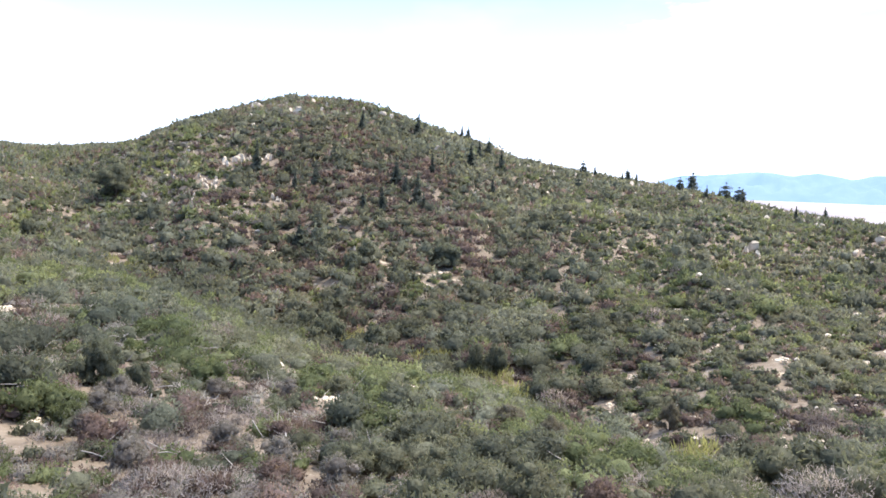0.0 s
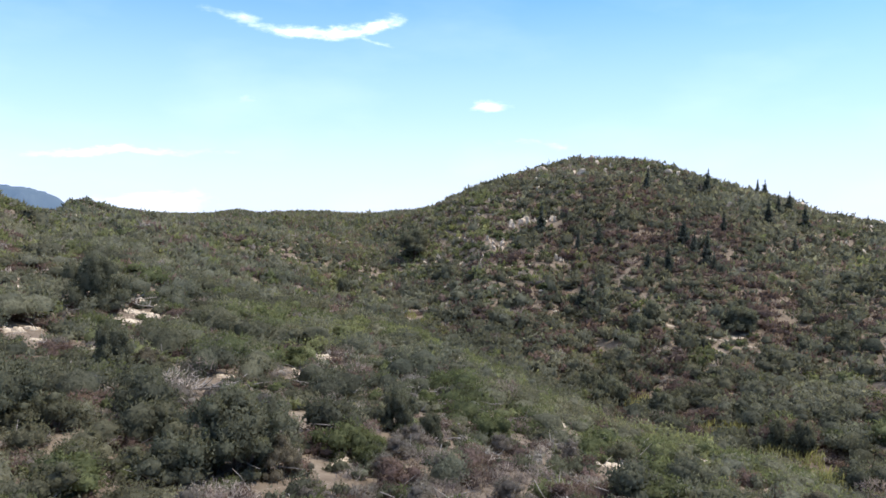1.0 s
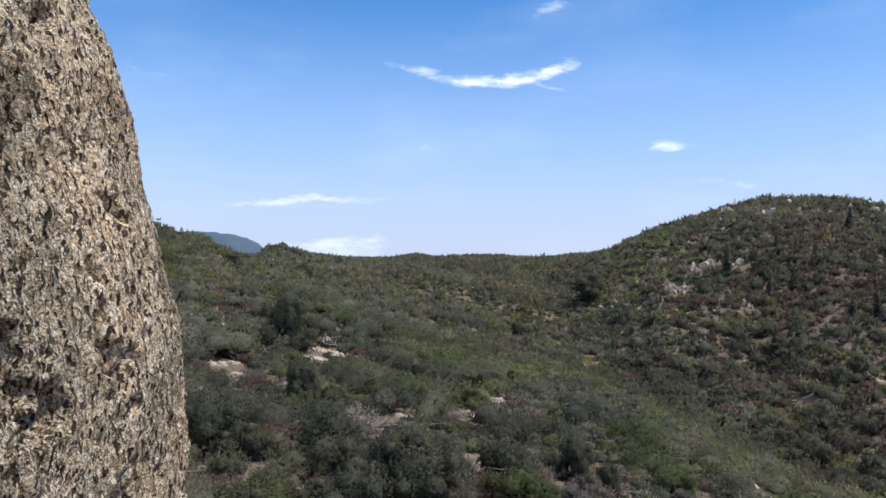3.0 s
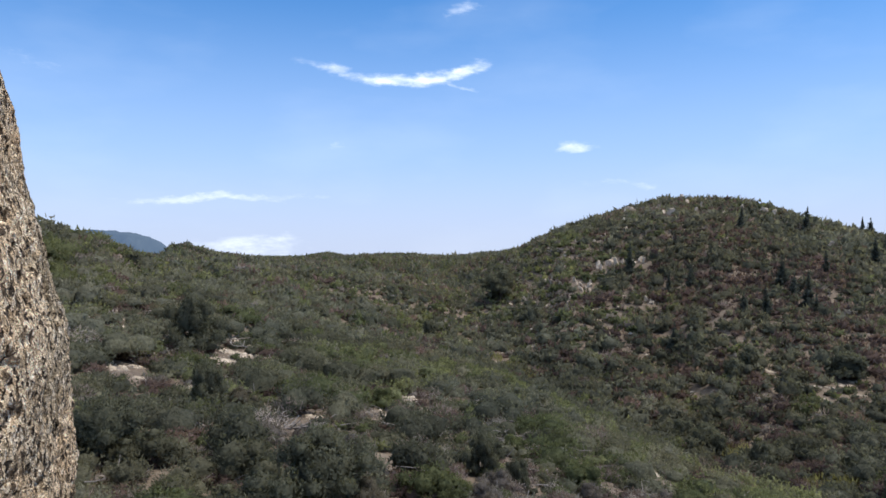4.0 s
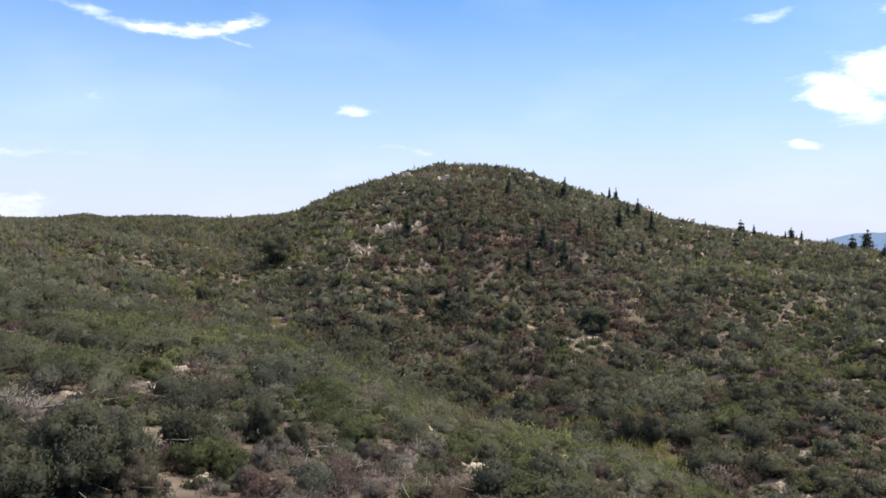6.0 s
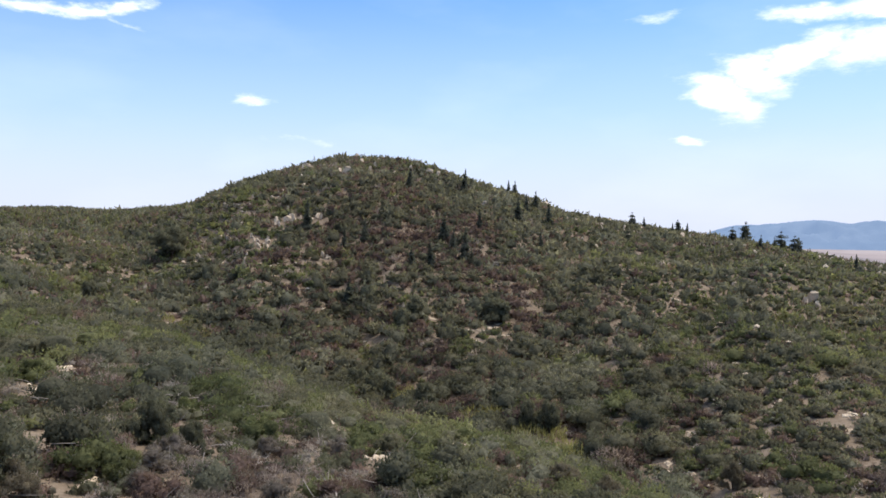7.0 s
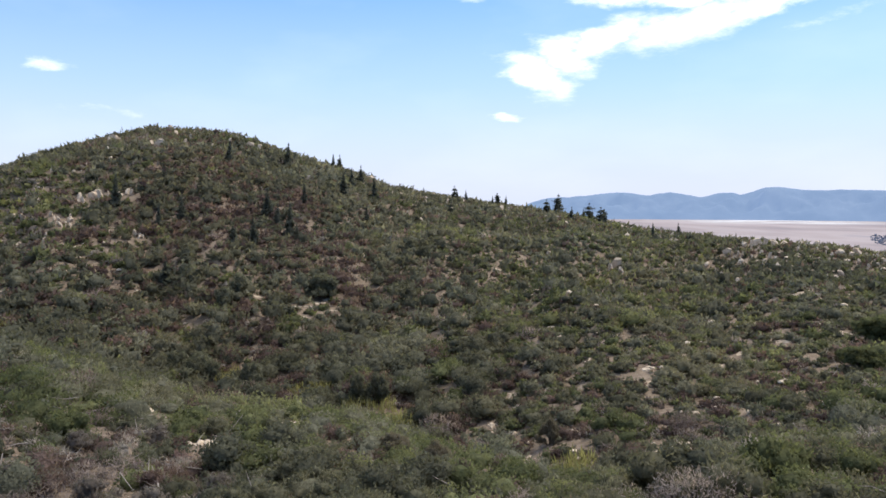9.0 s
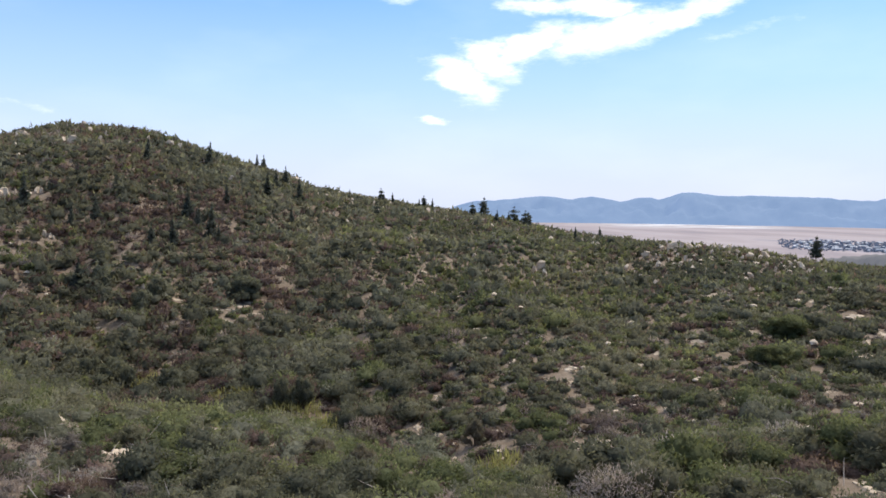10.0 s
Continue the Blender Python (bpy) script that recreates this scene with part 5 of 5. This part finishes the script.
for i, (x, y, h) in enumerate(RIDGE_FIRS):
    plant_at(pines[i % 2] if h > 2.4 else firs[i % 3], x, y, h / 5.0 * (1.35 if h > 3 else 1.75), 1.0, 59 * i, 0.1)


# ------------------------------------------------ boulders
def make_boulder(seed, label):
    """A granite block: a ball cut by random planes, cracked and worn."""
    rand = np.random.RandomState(seed)
    bm = bmesh.new()
    bmesh.ops.create_cube(bm, size=1.7)
    bmesh.ops.subdivide_edges(bm, edges=bm.edges[:], cuts=4, use_grid_fill=True)
    cuts = [(Vector(rand.normal(0, 1, 3)).normalized(), rand.uniform(0.42, 0.9)) for _ in range(13)]
    crack, at = Vector((rand.normal(0, 1), rand.normal(0, 1), rand.normal(0, 0.3))).normalized(), rand.uniform(-0.25, 0.25)
    for v in bm.verts:
        v.co = v.co * 0.6 + v.co.normalized() * 0.45
        for n, lim in cuts:
            over = v.co.dot(n) - lim
            if over > 0:
                v.co -= n * over
        v.co *= 1 + 0.2 * noise.noise(v.co * 1.7 + Vector((seed, 0, 0))) + 0.10 * noise.noise(v.co * 4.5)
        v.co *= 1 - 0.3 * max(0.0, 1 - abs(v.co.dot(crack) - at) / 0.14)
    me = bpy.data.meshes.new("boulder")
    bm.to_mesh(me)
    bm.free()
    me.materials.append(M_STONE)
    me.polygons.foreach_set("use_smooth", np.zeros(len(me.polygons), bool))
    ob = new("boulder", me)
    return park(tagged(ob, label, "boulder", "boulders"))


boulders = [make_boulder(100 + i, lb) for i, lb in enumerate(("pale grey granite boulder half sunk in the brush", "tan weathered granite block among shrubs", "rounded whitish granite boulder on the slope", "split pale granite rock in low brush", "upright tan granite boulder", "flat pale granite slab in the brush"))]


def boulder_at(i, x, y, w, h):
    ob = plant_at(boulders[i % 6], x, y, 1.0, 1.0, 0, 0)
    z = float(ground_at(x, y))
    ob.matrix_basis = pose(x, y, z + h * 0.38, 14 * math.sin(2.3 * i), 14 * math.sin(1.7 * i), 71 * i) @ Matrix.Diagonal((w * 0.60, w * 0.42, h * 0.66, 1))


for i, (x, y, w, h) in enumerate(ROCKS):
    small = 1.0 if (x, y, w, h) in OUTCROP_ROCKS else 0.9 if (x, y, w, h) in KNOLL_ROCKS else 1.25 if (x, y, w, h) in RIDGE_ROCKS else 1.0
    boulder_at(i, x, y, w * small, min(h, 0.75 * w) * small * 0.85 + (0.55 if small in (0.9, 1.25) else 0.8 if math.hypot(x, y) > 180 else 0.6))



# ------------------------------------------------ dead wood
def make_deadwood(seed):
    """A fallen bleached branch, about 2 long, with broken side twigs."""
    rand = np.random.RandomState(seed)
    pts = [Vector((-1 + 0.4 * i, rand.normal(0, 0.07), 0.10 + 0.05 * i + rand.normal(0, 0.04))) for i in range(6)]
    ob = tubes_object("fallen_branch", [(pts, [0.06, 0.055, 0.045, 0.036, 0.025, 0.01])], M_DEADWOOD)
    for k in range(5):
        p = pts[rand.randint(1, 5)]
        q = p + Vector((rand.uniform(0.1, 0.6), rand.normal(0, 0.45), rand.uniform(0.05, 0.5)))
        r = q + Vector((rand.uniform(0, 0.3), rand.normal(0, 0.2), rand.uniform(-0.1, 0.3)))
        part("twig", tubes_object("twig", [([p, q, r], [0.03, 0.018, 0.006])], M_DEADWOOD), ob)
    return park(tagged(ob, "bleached dead branch lying in the brush", "branch", "dead branches"))


# x, y and length
FALLEN = [
    (-23.06, 28.69, 1.9),
    (-24.05, 28.81, 1.2),
    (-1.87, 91.89, 1.46),
    (-20.49, 20.21, 0.93),
    (15.2, 43.24, 1.53),
    (-9.24, 29.22, 0.75),
    (-5.99, 27.3, 1.04),
    (-12.8, 33.44, 1.01),
    (-9.44, 29.92, 0.9),
    (-21.89, 18.06, 0.8),
    (-47.81, 49.18, 2.41),
    (-46.13, 48.65, 1.83),
    (41.57, 45.87, 1.97),
    (37.42, 44.68, 1.63),
    (-12.6, 94.29, 1.9),
    (-1.77, 29.7, 1.23),
    (-5.39, 25, 0.85),
    (-3.62, 23.5, 0.8),
]
woods = [make_deadwood(200 + i) for i in range(4)]
for i, (x, y, ln) in enumerate(FALLEN):
    plant_at(woods[i % 4], x, y, max(0.55, ln * 0.62), 1.0, 83 * i + 20, -0.25)


# ------------------------------------------------ loose stones on the open ground
def build_stones():
    rand = np.random.RandomState(61)
    v, f, k = [], [], 0
    for px, py, a, b, turn in BARE:
        if math.hypot(px, py) > 75:
            continue
        for _ in range(int(42 * min(4.0, a * b) ** 0.5) + 8):
            x, y = px + rand.normal(0, 0.6) * max(a, b), py + rand.normal(0, 0.6) * max(a, b)
            size = 0.05 + 0.27 * rand.uniform() ** 3.5
            spin = rand.uniform(0, 6.3)
            q = DOME * rand.uniform(0.75, 1.2, (11, 1)) * [size, size * rand.uniform(0.6, 1.0), size * 0.7]
            q = np.stack([q[:, 0] * math.cos(spin) - q[:, 1] * math.sin(spin), q[:, 0] * math.sin(spin) + q[:, 1] * math.cos(spin), q[:, 2]], -1)
            v.append(q + [x, y, float(ground_at(x, y)) + 0.02])
            f.append(DOME_FACES + 11 * k)
            k += 1
    ob = mesh_object("loose_stones", np.concatenate(v), np.concatenate(f), M_STONE, shade=False)
    tagged(ob, "loose pale granite stones on bare sandy ground", "stones", kind="stuff")


build_stones()


# ------------------------------------------------ scattered rocks, sticks and dry grass
def build_scatter():
    rand = np.random.RandomState(77)
    # pale rocks that break through the brush, in loose groups
    v, f = [], []
    groups = [(rand.uniform(-50, -14), rand.uniform(38, 150), 5) for _ in range(46)] + [(rand.uniform(12, 26), rand.uniform(130, 235), 3.5) for _ in range(24)]
    groups += [(rand.uniform(22, 54), rand.uniform(60, 240), 6) for _ in range(80)] + [(rand.uniform(-26, 9), rand.uniform(215, 250), 5) for _ in range(26)] + [(rand.uniform(-44, -32), rand.uniform(120, 158), 4) for _ in range(16)]
    for az, r, spread in groups:
        for _ in range(rand.randint(1, 5)):
            c = heading(az) * r
            x, y = c.x + rand.normal(0, spread), c.y + rand.normal(0, spread)
            size = (0.12 + 0.28 * rand.uniform() ** 2) * (1 + r / 200)
            q = DOME * rand.uniform(0.7, 1.25, (11, 1)) * [size, size * rand.uniform(0.45, 1), size * rand.uniform(0.35, 0.8)]
            f.append(DOME_FACES + 11 * len(v))
            v.append(q + [x, y, float(ground_at(x, y)) + 0.38 + 0.1 * size])
    tagged(mesh_object("scattered_rocks", np.concatenate(v), np.concatenate(f), M_STONE, shade=False), "pale granite rocks showing through the brush", "rocks", kind="stuff")
    # bleached sticks over the near brush
    limbs = []
    for _ in range(300):
        az, r = (rand.uniform(6, 60), rand.uniform(20, 62)) if rand.uniform() < 0.7 else (rand.uniform(-48, 6), rand.uniform(22, 75))
        c = heading(az) * r
        p = Vector((c.x, c.y, float(ground_at(c.x, c.y)) + rand.uniform(0.35, 0.8)))
        d = Vector((rand.normal(0, 1), rand.normal(0, 1), rand.normal(0.25, 0.4))).normalized() * rand.uniform(0.25, 0.7)
        limbs.append(([p - d, p + Vector((0, 0, rand.normal(0, 0.05))), p + d], [0.02, 0.016, 0.006]))
    tagged(tubes_object("dead_sticks", limbs, M_DEADWOOD), "bleached dead sticks lying over the shrubs", "sticks", kind="stuff")
    # dry grass along the floor of the gully
    cs, ds = [], []
    for px, py, n in GRASS:
        a = rand.uniform(0, 6.3, n)
        rr = 1.5 * np.sqrt(rand.uniform(0, 1, n))
        x, y = px + rr * np.cos(a), py + rr * np.sin(a)
        cs.append(np.stack([x, y, ground_at(x, y) + rand.uniform(0.15, 0.9, n)], -1))
        ds.append(np.stack([0.4 * np.cos(a), 0.4 * np.sin(a), 0.8 + 0 * a], -1))
    c, d = np.concatenate(cs), np.concatenate(ds)
    t = leaf_triangles(c, d, 0.6 * rand.uniform(0.6, 1.3, len(c)), 0.25, rand, 1.4)
    tagged(foliage_object("dry_grass", t, d, M_GRASS, 0.4), "yellow-green dry grass on the gully floor", "grass", kind="stuff")


build_scatter()


# ------------------------------------------------ the tall rock beside the ledge
ROCK_AWAY, ROCK_AZ = 1.62, 92.0
# degrees over the eye, azimuth of the rock's edge
ROCK_EDGE = [(-60, 52.6), (-30, 53.9), (-17, 54.2), (-14, 54.4), (-11, 54.6), (-8, 54.6), (-5, 54.75), (-2, 55.3), (0, 55.7), (2, 56.1), (4, 56.85), (6, 57.45), (8, 57.75), (10, 58.1), (12, 58.7), (14, 59.5), (16, 60.7), (17.8, 61.1), (22, 62.2), (35, 66), (50, 74)]


def build_tall_rock():
    el = np.arange(-58, 50, 0.25)
    az = smooth(ROCK_EDGE, el)[0]
    rho = ROCK_AWAY * np.sin(np.radians(ROCK_AZ - az))
    zz = np.sqrt(ROCK_AWAY ** 2 - rho ** 2) * np.tan(np.radians(el))
    low, high = zz[0], zz[-1]
    z = np.concatenate([np.linspace(low - 0.9, -0.62, 40), np.arange(-0.56, 0.56, 0.0056), np.linspace(0.63, high, 40)])
    rad = np.interp(z, zz, rho)
    crown = np.clip((z - high + 0.35) / 0.35, 0, 1)
    rad = rad * np.sqrt(np.maximum(0.0, 1 - crown ** 2.5)) + 0.004
    # towards the eye and the open side the skin is fine, behind it is coarse
    face = -90.0 - (90 - ROCK_AZ)
    a = np.concatenate([np.arange(-180, 12, 4.0), np.arange(12, 60, 0.38), np.arange(60, 180.1, 4.0)]) + face
    A, Z = np.meshgrid(a, z)
    rr = np.repeat(rad[:, None], len(a), 1)
    arc = np.radians(A) * 0.85
    lump = fractal(arc + 3, Z * 0.8, 0.42, 3) * 0.07 + fractal(arc, Z * 0.7, 0.11, 3) * 0.022
    grit = fractal(arc * 1.0 + Z * 0.25, Z * 0.6, 0.009, 2) * 0.010 + np.maximum(0, fractal(arc + 9, Z * 0.7, 0.05, 3) - 0.22) * -0.2
    # lumps held back so the edge seen from the eye keeps its line
    rr = rr + lump * 0.4 - 0.004 + grit
    centre = heading(ROCK_AZ) * ROCK_AWAY
    dirx, diry = -np.sin(np.radians(A)), np.cos(np.radians(A))
    v = np.stack([centre.x + rr * dirx, centre.y + rr * diry, Z + EYE], -1)
    n, m = A.shape
    idx = np.arange(n * m).reshape(n, m)
    quads = np.stack([idx[:-1, :-1], idx[:-1, 1:], idx[1:, 1:], idx[1:, :-1]], -1).reshape(-1, 4)
    ob = mesh_object("tall_rock", v.reshape(-1, 3), quads, M_GRANITE)
    tagged(ob, "tall coarse-grained tan granite rock beside the viewing ledge", "rock")


build_tall_rock()


# ------------------------------------------------ the town on the plain
def build_town():
    rand = np.random.RandomState(31)
    vs, fs = [], []
    for _ in range(170):
        a = radians(rand.uniform(-53, -40.5))
        r = rand.uniform(2000, 2500)
        c = Vector((-r * math.sin(a), r * math.cos(a), PLAIN + EYE))
        w, d, h = rand.uniform(6, 18), rand.uniform(5, 10), rand.uniform(2.5, 4.5)
        t = Matrix.Rotation(rand.uniform(0, 3.1), 3, "Z")
        k = len(vs)
        for x, y, z in ((-w, -d, -1), (w, -d, -1), (w, d, -1), (-w, d, -1), (-w, -d, h), (w, -d, h), (w, d, h), (-w, d, h), (-w, 0, h * 1.5), (w, 0, h * 1.5)):
            vs.append(tuple(c + t @ Vector((x / 2, y / 2, z))))
        fs += [(k + a_, k + b_, k + c_, k + d_) for a_, b_, c_, d_ in ((0, 1, 5, 4), (2, 3, 7, 6), (1, 2, 6, 5), (3, 0, 4, 7), (4, 5, 9, 8), (6, 7, 8, 9))]
    n = Nodes("town_walls_and_roofs", 0.8)
    # blue-grey walls and roofs: distance haze is painted into their colours
    mat = n.done(n.ramp(n.island(), (0.0, (0.30, 0.33, 0.38)), (0.75, (0.44, 0.45, 0.48)), (1.0, (0.68, 0.68, 0.69))))
    tagged(mesh_object("far_town", vs, fs, mat, shade=False), "far pale houses of a small town on the plain", "town", kind="stuff")
    m = 1700
    a, r = np.radians(-39.6 - 13 * rand.uniform(0, 1, m) ** 0.8), 1980 + 560 * rand.beta(1.6, 1.6, m)
    cx, cy = -r * np.sin(a), r * np.cos(a)
    who = np.repeat(np.arange(m), 11)
    d = dome_points(len(who), rand)
    size = rand.uniform(1.8, 3.4, m)
    c = np.stack([cx[who] + d[:, 0] * size[who], cy[who] + d[:, 1] * size[who], PLAIN + EYE + size[who] * (0.5 + 0.7 * d[:, 2])], -1)
    v = leaf_triangles(c, d, 2.4 * rand.uniform(0.7, 1.3, len(c)), 0.9, rand)
    ob = mesh_object("town_trees", v, np.arange(len(v)).reshape(-1, 3), M_TOWN_TREES)
    mark(ob, "tone", np.full(len(v) // 3, 0.5), "FACE")
    tagged(ob, "dark trees around the far town", "trees", kind="stuff")


build_town()
